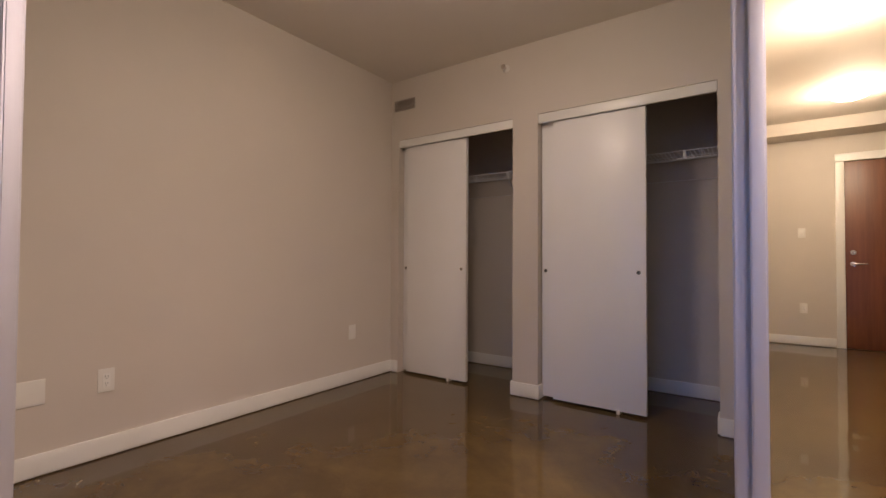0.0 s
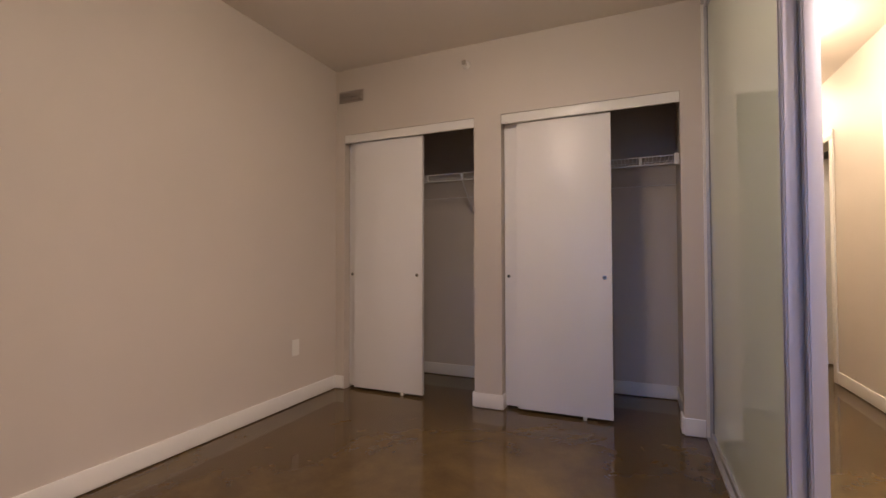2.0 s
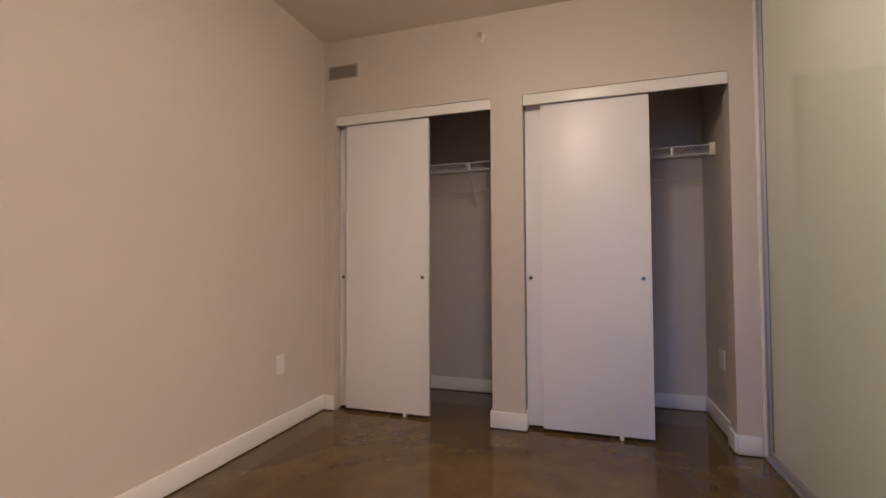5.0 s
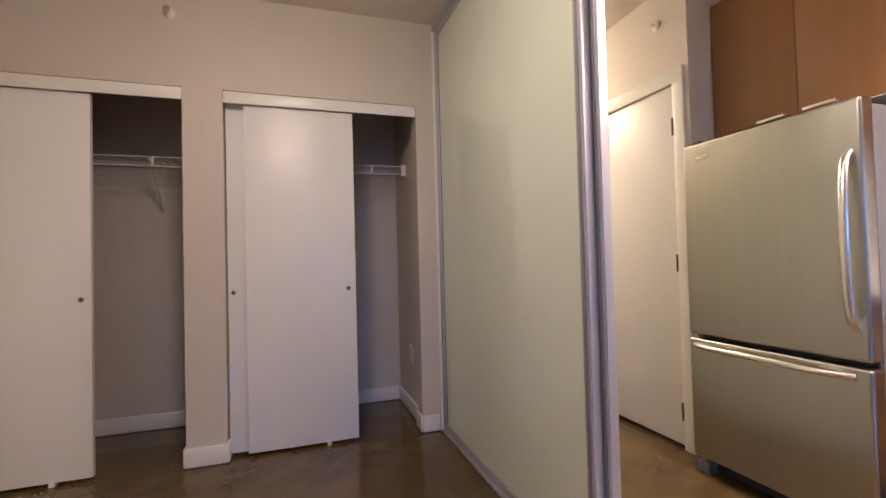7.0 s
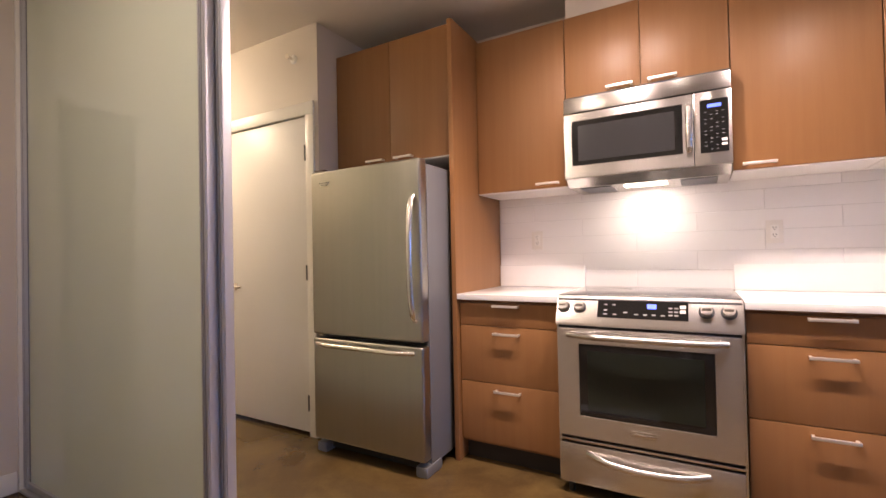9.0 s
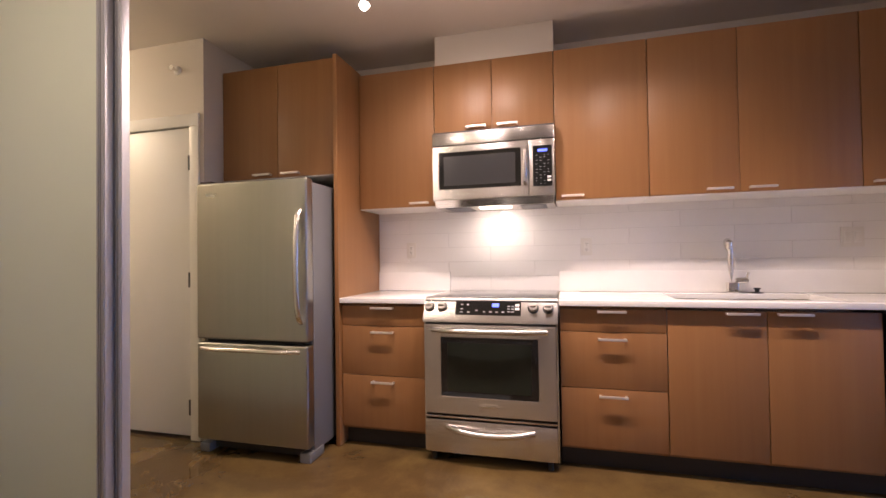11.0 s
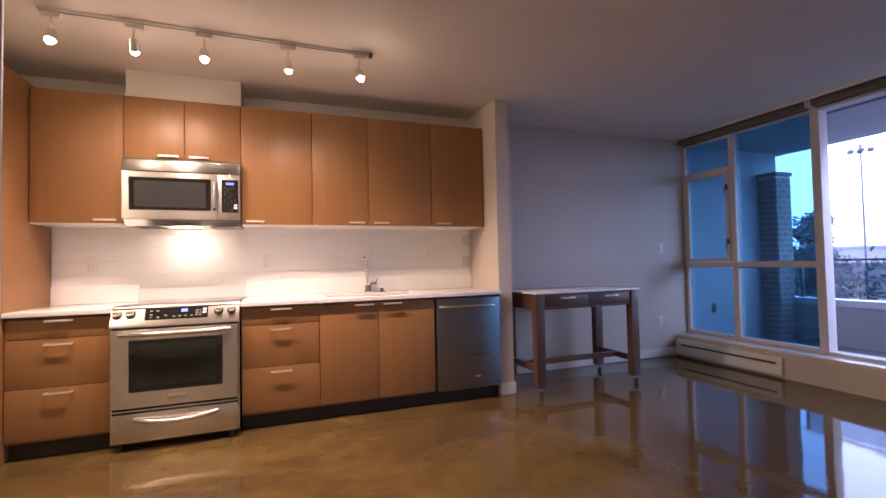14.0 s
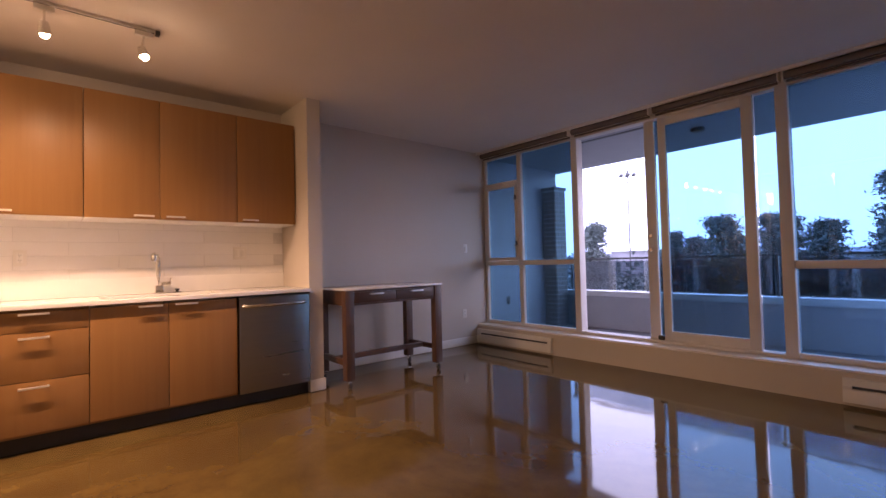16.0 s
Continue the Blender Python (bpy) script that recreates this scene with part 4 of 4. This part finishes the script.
sliding_panel(3.612, 5.13, "y", -1.252, 0.016, "frosted pale green glass sliding panel in an aluminium frame")
sliding_panel(3.585, 5.13, "y", -1.211, 0.016, "frosted glass sliding panel stacked behind another")
sliding_panel(-3.90, -2.350, "x", 2.325, 0.012, "frosted glass sliding panel in front of the bedroom")
sliding_panel(-3.90, -2.80, "x", 2.372, 0.012, "frosted glass sliding panel stacked behind another")
for name, z0, z1 in (("floor_track", 0.0005, 0.014), ("ceiling_track", 2.548, H - 0.0005)):
    bm = box(-1.285, -1.178, 2.46 if z0 < 1 else 2.41, 5.14, z0, z1, 0.002)
    for xx in (-1.252, -1.211):
        box(xx - 0.004, xx + 0.004, 2.46, 5.13, z1, z1 + 0.006, bm=bm) if z0 < 1 else box(xx - 0.018, xx - 0.012, 2.46, 5.13, z0 - 0.012, z0, bm=bm)
    whole(name, bm, ALU, "aluminium sliding-panel track along the partition", "track", "structure")
bm = box(-3.91, -1.178, 2.30, 2.40, 2.548, H - 0.0005, 0.002)
whole("ceiling_track", bm, ALU, "aluminium ceiling track across the bedroom opening", "track", "structure")
bm = box(-1.285, -1.17, 5.131, YC - 0.0005, 0.002, H - 0.001, 0.002)
whole("partition_post", bm, TRIM, "white post where the partition meets the wall", "trim", "structure")


def closet_doors(x0, x1, label):
    """Header fascia and two bypass doors pushed to one side of the opening x0..x1."""
    w = 0.615 if x1 - x0 > 1.05 else 0.60
    fas = whole("closet_header", box(x0 + 0.002, x1 - 0.002, YC + 0.004, YC + 0.018, HO - 0.068, HO - 0.002, 0.002), TRIM, "white track fascia across the closet opening", "trim", "structure")
    box_top = whole("closet_track", box(x0 + 0.003, x1 - 0.003, YC + 0.020, YC + 0.105, HO - 0.024, HO - 0.002), ALU, "aluminium sliding-door track in the closet head", "track", "structure")
    for k, (a, yy, what) in enumerate(((x0 + (0.105 if x0 > -3 else 0.078), YC + 0.026, "front"), (x0 + 0.006, YC + 0.066, "rear"))):
        root = thing("sliding_door", (a + w / 2, yy, 0.018), f"plain white sliding closet door, {'pushed open' if k == 0 else 'mostly hidden behind its pair'}", "closet door", "closet doors")
        part("door_panel", box(a, a + w, yy, yy + 0.034, 0.020, HO - 0.070 + (0.04 if k else 0), 0.002), DOORW, root)
        for kx in ((a + w - 0.045,) if k == 0 else (a + 0.028,)):
            bm = rod((kx, yy - 0.0025, 0.925), (kx, yy + 0.004, 0.925), 0.014, segs=24, bevel=0.001)
            cup = part("finger_pull", bm, CHROME, root, "round metal finger pull")
            part("cup", rod((kx, yy - 0.0032, 0.925), (kx, yy - 0.0022, 0.925), 0.0095, segs=20), DARKGREY, cup)
        if k == 0:
            part("floor_guide", box(a + w * 0.70, a + w * 0.70 + 0.022, yy - 0.006, yy + 0.05, 0.0, 0.026, 0.002), PLASTIC, root, "white plastic floor guide")


closet_doors(A0, A1, "")
closet_doors(B0, B1, "")


def wire_shelf(x0, x1, braces):
    z, y0, y1 = 1.755, 5.55, 5.875
    root = thing("wire_shelf", ((x0 + x1) / 2, 5.7, z), "white wire closet shelf with a hanging lip", "shelf", "closet shelves")
    for zz, yy, r in ((z, y0, 0.0035), (z - 0.055, y0, 0.0045), (z, y1 - 0.01, 0.0035), (z - 0.006, (y0 + y1) / 2, 0.0035)):
        part("rod", rod((x0, yy, zz), (x1, yy, zz), r, segs=8), WIRE, root)
    n = int((x1 - x0) / 0.026)
    bm = bmesh.new()
    for k in range(n + 1):
        xx = x0 + 0.005 + (x1 - x0 - 0.01) * k / n
        rod((xx, y0, z + 0.003), (xx, y1 - 0.005, z + 0.003), 0.0018, bm, 6)
        if k % 12 == 0:
            box(xx - 0.008, xx + 0.008, y0 - 0.004, y0 + 0.004, z - 0.055, z, bm=bm)
    part("cross_wires", bm, WIRE, root, "", "stuff")
    for xx in braces:
        part("brace", rod((xx, y0 + 0.01, z - 0.004), (xx, y1, z - 0.30), 0.006, segs=8), WIRE, root)
    part("end_bracket", box(x1 - 0.03, x1 + 0.002, y0 - 0.01, y0 + 0.02, z - 0.065, z + 0.012, 0.002), PLASTIC, root)


wire_shelf(XL + 0.01, -2.663, (-2.98,))
wire_shelf(-2.566, -1.378, (-2.0,))
for bx0, bx1 in ((XL + 0.002, -2.662), (-2.568, -1.377)):
    whole("shelf_clip_rail", box(bx0, bx1, 5.872, 5.8795, 1.60, 1.604), WIRE, "thin wire wall rail behind the shelf", "rail", "structure")

for oy, oz, nm, lab, blank in ((3.0, 0.385, "outlet", "white duplex outlet low on the bedroom wall", False), (2.705, 0.385, "blank_plate", "blank white wall plate low on the bedroom wall", True), (4.68, 0.41, "blank_plate", "white cable plate low on the bedroom wall", True)):
    plate(nm, (XL + 0.0005, oy, oz), "+x", lab, nm == "blank_plate" and oy < 3, blank)
root = plate("blank_plate", (-1.3755, 5.50, 0.43), "-x", "white access plate inside the closet", True, True)

# supply-air grille
GRILLE = shader("grille_beige", (0.36, 0.31, 0.27), 0.5, 0, 0.04, 8, 0)
root = thing("air_grille", (-3.77, YC, 2.36), "beige louvred air grille high on the wall", "air grille")
part("frame", box(-3.885, -3.655, YC - 0.008, YC - 0.0005, 2.325, 2.42, 0.002), GRILLE, root)
part("backing", box(-3.873, -3.667, YC - 0.0105, YC - 0.0085, 2.337, 2.408), shader("grille_shadow", (0.22, 0.19, 0.16), 0.6), root)
for k in range(8):
    zz = 2.342 + k * 0.0088
    part("slat", box(-3.872, -3.668, YC - 0.016, YC - 0.0108, zz, zz + 0.0045), GRILLE, root)


def sprinkler(at, axis, label):
    root = thing("sprinkler", at, label, "sprinkler", "sprinklers")
    d = Vector((0, -1, 0)) if axis == "-y" else Vector((-1, 0, 0))
    p = Vector(at)
    part("escutcheon", rod(p + d * 0.0005, p + d * 0.010, 0.032, segs=28, r2=0.022, bevel=0.002), PLASTIC, root)
    part("body", rod(p + d * 0.008, p + d * 0.045, 0.009, segs=12), CHROME, root)
    part("deflector", rod(p + d * 0.052, p + d * 0.055, 0.017, segs=20), CHROME, root)
    side = d.cross(Vector((0, 0, 1)))
    for s in (-1, 1):
        part("arm", rod(p + d * 0.030 + side * s * 0.010, p + d * 0.053 + side * s * 0.004, 0.003, segs=8), CHROME, root)


sprinkler((-2.77, YC, 2.455), "-y", "white side-wall fire sprinkler above the closets")
sprinkler((-0.12, 4.46, 2.41), "-x", "white side-wall fire sprinkler in the hall")


def ceiling_lamp(x, y, r=0.17):
    root = thing("ceiling_lamp", (x, y, H), "lit round flush-mount ceiling lamp with opal glass", "ceiling lamp", "ceiling lamps")
    part("pan", rod((x, y, H - 0.028), (x, y, H - 0.0008), r * 0.8, segs=40, bevel=0.004), PLASTIC, root)
    bm = bmesh.new()
    bmesh.ops.create_uvsphere(bm, u_segments=36, v_segments=16, radius=r * 0.96)
    bmesh.ops.delete(bm, geom=[v for v in bm.verts if v.co.z > 0.001], context="VERTS")
    for v in bm.verts:
        v.co = Vector((x + v.co.x, y + v.co.y, H - 0.028 + v.co.z * 0.42))
    bmesh.ops.recalc_face_normals(bm, faces=bm.faces)
    ob = part("shade", bm, LENS, root, "glowing opal glass bowl")
    ob.visible_shadow = False


for lx, ly in HALL_LAMPS + [BED_LAMP]:
    ceiling_lamp(lx, ly)

# ---- hall ----


def lever(parent, at, face, back, y_dir=1):
    """A round rose with a lever, on a face pointing along -x or -y; the lever runs along back."""
    p, d = Vector(at), (Vector((-1, 0, 0)) if face == "-x" else Vector((0, -1, 0)))
    s = Vector((0, y_dir, 0)) if face == "-x" else Vector((y_dir, 0, 0))
    bm = rod(p, p + d * 0.010, 0.027, segs=24, bevel=0.002)
    rod(p + d * 0.008, p + d * 0.048, 0.010, bm, 16)
    sweep([p + d * 0.048 - s * 0.004, p + d * 0.052 + s * 0.03, p + d * 0.048 + s * 0.08, p + d * 0.044 + s * 0.115], 0.009, 0.006, bm, 10)
    return part("lever_handle", bm, CHROME, parent, "satin nickel lever handle")


def casing(name, axis, at, a0, a1, top, out, label, w=0.07):
    bm = bmesh.new()
    for u0, u1, z0, z1 in ((a0 - w, a0, 0.002, top), (a1, a1 + w, 0.002, top), (a0 - w, a1 + w, top + 0.0005, top + w + 0.01)):
        if axis == "x":
            box(at - out, at - 0.0005, u0, u1, z0, z1, 0.003, bm)
        else:
            box(u0, u1, at - out, at - 0.0005, z0, z1, 0.003, bm)
    return whole(name, bm, TRIM, label, "door casing", "structure")


HX = -0.12
casing("door_casing", "x", HX, D0, DD, 2.03, 0.016, "white painted casing round the hall closet doors")
for nm, y0, y1, hinge, sgn in (("door_2", D0 + 0.003, 5.147, D0, 1), ("door_3", 5.153, DD - 0.003, DD, -1)):
    root = thing(nm, (HX + 0.02, (y0 + y1) / 2, 0.02), "flat white painted hall closet door with nickel lever", "door", "hall closet doors", "structure")
    part("door_panel", box(HX + 0.001, HX + 0.036, y0, y1, 0.022, 2.025, 0.002), DOORW, root)
    lever(root, (HX + 0.001, (5.085 if sgn == 1 else 5.215), 0.93), "-x", None, -1 if sgn == 1 else 1)
    for zz in (0.21, 1.03, 1.79):
        yy = y0 + 0.002 if sgn == 1 else y1 - 0.002
        part("hinge", rod((HX - 0.012, yy, zz - 0.048), (HX - 0.012, yy, zz + 0.048), 0.0085, segs=12), DARKGREY, root, "steel butt hinge")
# further door, standing ajar
casing("door_casing", "x", HX, 6.95, 7.72, 2.06, 0.016, "white painted casing round a further hall door")
root = thing("door_4", (HX + 0.02, 7.7, 0.02), "flat white hall door standing open inward", "door", "", "structure")
part("door_panel", box(HX + 0.03, HX + 0.78, 7.675, 7.712, 0.02, 2.03, 0.002), DOORW, root)
part("latch_plate", box(HX + 0.0285, HX + 0.0305, 7.68, 7.706, 0.93, 0.99), CHROME, root)

casing("door_casing", "y", YE, -0.395, 0.53, 2.16, 0.018, "white painted casing round the entry door", 0.08)
root = thing("door_5", (0.07, YE + 0.03, 0.0), "dark mahogany-stained flat entry door, closed", "door", "", "structure")
part("door_panel", box(-0.39, 0.525, YE + 0.012, YE + 0.056, 0.006, 2.155, 0.002), ENTRY, root)
bm = rod((-0.325, YE + 0.012, 1.105), (-0.325, YE - 0.010, 1.105), 0.028, segs=24, bevel=0.004)
box(-0.331, -0.319, YE - 0.026, YE - 0.009, 1.090, 1.120, 0.002, bm)
part("deadbolt", bm, CHROME, root, "satin nickel deadbolt")
lever(root, (-0.325, YE + 0.012, 0.975), "-y", None, 1)
plate("wall_switch", (-0.785, YE - 0.0005, 1.34), "-y", "white wall switch beside the entry door")
plate("outlet", (-0.775, YE - 0.0005, 0.44), "-y", "white duplex outlet beside the entry door")

# ---- balcony and beyond ----
BZ, BY = 0.06, -4.62
whole("balcony_floor", box(-9.0, 1.3, BY - 0.2, -2.995, BZ - 0.2, BZ), CONCRETE, "grey concrete balcony floor", "balcony floor", "structure")
whole("balcony_soffit", box(-9.0, 1.3, BY - 0.2, -2.995, 2.56, 2.80), STUCCO, "pale underside of the balcony above", "soffit", "structure")
whole("balcony_side_wall", box(0.70, 0.95, BY - 0.02, -2.995, BZ, 2.56), STUCCO, "pale stucco side wall of the balcony", "wall", "structure")
root = thing("parapet", (-3.0, BY, BZ), "low pale balcony parapet with a metal cap", "parapet", "", "structure")
part("wall", box(-9.0, 0.70, BY - 0.07, BY + 0.07, BZ, 0.535), STUCCO, root)
part("cap", box(-9.0, 0.70, BY - 0.10, BY + 0.10, 0.536, 0.615, 0.006), CAPM, root, "pale metal parapet cap")
root = thing("glass_railing", (-3.0, BY, 0.61), "glass balcony railing with a slim metal top rail", "railing")
part("top_rail", box(-9.0, 0.48, BY - 0.02, BY + 0.02, 1.085, 1.110, 0.003), DARKGREY, root)
for k in range(7):
    xx = 0.42 - 1.36 * k
    part("post", box(xx - 0.014, xx + 0.014, BY - 0.02, BY + 0.02, 0.6155, 1.084, 0.002), DARKGREY, root)
    gl = part("glass", box(xx - 1.33, xx - 0.03, BY - 0.004, BY + 0.004, 0.64, 1.06), RAILGLASS, root)
    gl.visible_shadow = False
# brick pier at the end of the balcony
pier = thing("brick_pier", (0.60, -4.40, BZ), "dark brown brick pier at the balcony end", "pier")
part("core", box(0.46, 0.695, -4.53, -4.25, BZ, 2.20), GROUT, pier)
brick_meshes = {}


def brick(length, at, turned):
    if length not in brick_meshes:
        me = bpy.data.meshes.new("brick")
        t = box(-0.004, 0.008, -length / 2, length / 2, -0.031, 0.031, 0.003, segs=1)
        t.to_mesh(me)
        t.free()
        me.materials.append(BRICKM)
        brick_meshes[length] = me
    ob = new("brick", brick_meshes[length])
    ob.parent = pier
    ob.location = Vector(at) - pier.location
    ob.rotation_euler = (0, 0, radians(-90) if turned else 0)


for r in range(30):
    zz = BZ + 0.036 + r * 0.0705
    for ln, yy in (((0.135, -4.4605), (0.135, -4.3195)) if r % 2 else ((0.063, -4.4965), (0.137, -4.39), (0.063, -4.2835))):
        brick(ln, (0.456, yy, zz), False)
    for ln, xx in (((0.222, 0.577),) if r % 2 else ((0.108, 0.52), (0.108, 0.634))):
        brick(ln, (xx, -4.246, zz), True)
part("cap", box(0.44, 0.698, -4.55, -4.23, 2.2005, 2.25, 0.004), CONCRETE, pier)
plate("exterior_outlet", (0.6995, -3.37, 0.52), "-x", "grey weatherproof outlet on the balcony wall", False, True, DARKGREY)
root = thing("soffit_lamp", (-1.79, -3.84, 2.56), "round unlit lamp under the balcony soffit", "lamp")
part("housing", rod((-1.79, -3.84, 2.515), (-1.79, -3.84, 2.5595), 0.075, segs=28, bevel=0.01), DARKGREY, root)
whole("soffit_vent", box(-1.5, -0.55, -3.34, -3.28, 2.552, 2.5595, 0.002), DARKGREY, "narrow dark vent strip in the soffit", "vent")

GZ = -5.5
LAWN = shader("wet_ground", (0.06, 0.065, 0.06), 0.8, 0, 0.3, 0.15, 0.2, 6, second=(0.035, 0.045, 0.03))
whole("ground", box(-1500, 1500, -3000, -5.2, GZ - 0.5, GZ), LAWN, "damp dark ground stretching to the horizon", "ground", "structure")
BARK = shader("bark", (0.07, 0.05, 0.04), 0.9, 0, 0.25, 6, 0.4, 30, stretch=(4, 4, 0.8))
NEEDLE = shader("pine_needles", (0.10, 0.13, 0.12), 0.7, 0, 0.4, 1.2, 0.1, 12, second=(0.055, 0.08, 0.08))


def tree(x, y, top, spread, seed, label):
    """A pine: leaning trunk, rising limbs and needle clumps of many blades."""
    rng = random.Random(seed)
    root = thing("pine_tree", (x, y, GZ), label, "tree", "pines beyond the balcony")
    h = top - GZ
    trunk = sweep([(x + 0.2 * math.sin(k * 0.7 + seed), y, GZ + h * 0.93 * k / 8) for k in range(9)], 0.20, 0.20, segs=8)
    for v in trunk.verts:
        f = 1 - 0.85 * (v.co.z - GZ) / h
        cx = x + 0.2 * math.sin((v.co.z - GZ) / (h * 0.93) * 8 * 0.7 + seed)
        v.co.x, v.co.y = cx + (v.co.x - cx) * f, y + (v.co.y - y) * f
    part("trunk", trunk, BARK, root)
    limbs, crown = bmesh.new(), bmesh.new()
    for k in range(120):
        s = rng.uniform(0.25, 0.985)
        a = rng.uniform(0, 2 * math.pi)
        z = GZ + h * s
        r = spread * 1.3 * (1.03 - s) ** 0.95 * rng.uniform(0.45, 1.05)
        p0 = Vector((x + 0.2 * math.sin(s / 0.93 * 8 * 0.7 + seed), y, z - 0.1 * r))
        p1 = p0 + Vector((math.cos(a) * r, math.sin(a) * r, r * rng.uniform(-0.05, 0.25)))
        rod(p0, p1, 0.035, limbs, 5, 0.01)
        for j in range(9):
            c = p0.lerp(p1, rng.uniform(0.25, 1.05)) + Vector((rng.gauss(0, 0.26), rng.gauss(0, 0.26), rng.gauss(0, 0.10)))
            size = rng.uniform(0.13, 0.24)
            for q in range(13):
                d = Vector((rng.gauss(0, 1), rng.gauss(0, 1), rng.gauss(0.35, 0.7))).normalized()
                u = d.cross(Vector((rng.gauss(0, 1), rng.gauss(0, 1), rng.gauss(0, 1)))).normalized() * size * 0.20
                b = c + Vector((rng.gauss(0, 0.13), rng.gauss(0, 0.13), rng.gauss(0, 0.06)))
                vs = [crown.verts.new(w) for w in (b - u * 0.6, b + d * size * 0.6 - u, b + d * size * 1.15, b + d * size * 0.55 + u)]
                crown.faces.new(vs)
    part("limbs", limbs, BARK, root)
    part("crown", crown, NEEDLE, root)
    return root


for i, (tx, ty, tz, sp) in enumerate(((9.7, -20.6, 3.0, 2.4), (12.1, -37.2, 3.1, 2.6), (4.4, -24.1, 3.1, 2.9), (6.6, -27.5, 2.2, 2.6), (5.3, -37.3, 4.0, 3.0), (2.95, -30.6, 3.4, 2.8), (1.0, -28.0, 2.8, 2.5), (-1.0, -33.0, 2.9, 2.6), (-2.2, -22.2, 4.2, 2.6), (9.0, -46.0, 2.8, 3.0), (-6.0, -26.0, 3.6, 2.8), (-4.3, -36.0, 3.0, 2.8))):
    tree(tx, ty, tz, sp, 11 + i, "dark pine tree with layered open branches")
# undergrowth below the parapet line
rng = random.Random(5)
bm = bmesh.new()
for k in range(9000):
    x, y = rng.uniform(-22, 30), rng.uniform(-46, -17)
    hgt = 2.9 + 1.7 * noise.noise(Vector((x * 0.25, y * 0.25, 3.1)))
    c = Vector((x, y, GZ + rng.uniform(0.1, 1.0) * max(0.5, hgt) + max(0, (-y - 22)) * 0.15))
    d = Vector((rng.gauss(0, 1), rng.gauss(0, 1), rng.gauss(0.4, 0.6))).normalized() * rng.uniform(0.35, 0.7)
    u = d.cross(Vector((rng.gauss(0, 1), rng.gauss(0, 1), rng.gauss(0, 1)))).normalized() * 0.16
    bm.faces.new([bm.verts.new(w) for w in (c - u * 0.5, c + d * 0.5 - u, c + d, c + d * 0.5 + u)])
whole("undergrowth", bm, NEEDLE, "dense dark shrubs below the balcony", "shrubs", "stuff")

root = thing("stadium_lamp_post", (23.2, -51.9, GZ), "tall slim lamp post with a ring of floodlights", "lamp post")
part("pole", rod((23.2, -51.9, GZ), (23.2, -51.9, 11.9), 0.13, segs=12, r2=0.07), DARKGREY, root)
part("ring", rod((23.2, -51.9, 11.2), (23.2, -51.9, 11.35), 0.30, segs=16), DARKGREY, root)
for k in range(6):
    a = k * math.pi / 3
    cx, cy = 23.2 + 0.85 * math.cos(a), -51.9 + 0.85 * math.sin(a)
    part("floodlight", box(cx - 0.20, cx + 0.20, cy - 0.20, cy + 0.20, 11.15, 11.42, 0.05), DARKGREY, root)
part("finial", rod((23.2, -51.9, 11.35), (23.2, -51.9, 11.9), 0.16, segs=10, r2=0.12), DARKGREY, root)

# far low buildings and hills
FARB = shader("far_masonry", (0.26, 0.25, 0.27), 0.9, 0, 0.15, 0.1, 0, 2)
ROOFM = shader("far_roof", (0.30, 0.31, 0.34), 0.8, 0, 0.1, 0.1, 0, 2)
rng = random.Random(8)
for k in range(9):
    bx, by = 8 + k * 13 + rng.uniform(-4, 4), -150 - rng.uniform(0, 50)
    w, d, hh = rng.uniform(12, 22), 12, rng.uniform(5.5, 8.5)
    root = thing("low_building", (bx, by, GZ), "distant low building with a flat pale roof", "building", "far buildings")
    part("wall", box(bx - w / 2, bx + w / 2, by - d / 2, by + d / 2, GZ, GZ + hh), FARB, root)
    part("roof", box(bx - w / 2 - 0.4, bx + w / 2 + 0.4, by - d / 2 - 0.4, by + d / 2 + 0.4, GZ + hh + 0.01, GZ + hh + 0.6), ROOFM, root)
    for j in range(int(w / 3.5)):
        wx = bx - w / 2 + 1.8 + j * 3.4
        part("window", box(wx - 0.7, wx + 0.7, by + d / 2 + 0.005, by + d / 2 + 0.06, GZ + 3.4, GZ + 4.9), BLACKGLASS, root)
# distance haze is put into the hills' colour as an even blue-grey
HILL = shader("hazed_far_hills", (0.16, 0.20, 0.27), 0.95, 0, 0.1, 0.01, 0, 0.1)
bm = bmesh.new()
rows = []
for j, (yy, s) in enumerate(((-700, 0.0), (-800, 0.6), (-950, 1.0), (-1100, 0.0))):
    rows.append([bm.verts.new((-900 + 40 * k, yy, GZ - 1 + s * (16 + 10 * noise.noise(Vector((k * 0.21, 2.2, 0))) + 4 * noise.noise(Vector((k * 0.9, 7.2, 0)))))) for k in range(50)])
for a, b in zip(rows, rows[1:]):
    for k in range(49):
        bm.faces.new((a[k], a[k + 1], b[k + 1], b[k]))
whole("hills", bm, HILL, "low hills on the horizon, blue-grey with painted-in haze", "hills", "structure")
# utility line beyond the railing
root = thing("utility_line", (6.0, -16.0, GZ), "thin black utility wires strung between wooden poles", "utility line")
for px in (-30.0, 42.0):
    part("pole", rod((px, -16.0, GZ), (px, -16.0, 1.6), 0.13, segs=10, r2=0.10), BARK, root)
for zz, sag in ((0.85, 0.25), (0.62, 0.35)):
    part("wire", sweep([(-30 + 6 * k, -16.0, zz + 0.15 - sag * math.sin(math.pi * k / 12)) for k in range(13)], 0.012, 0.012, segs=6), BLACK, root)
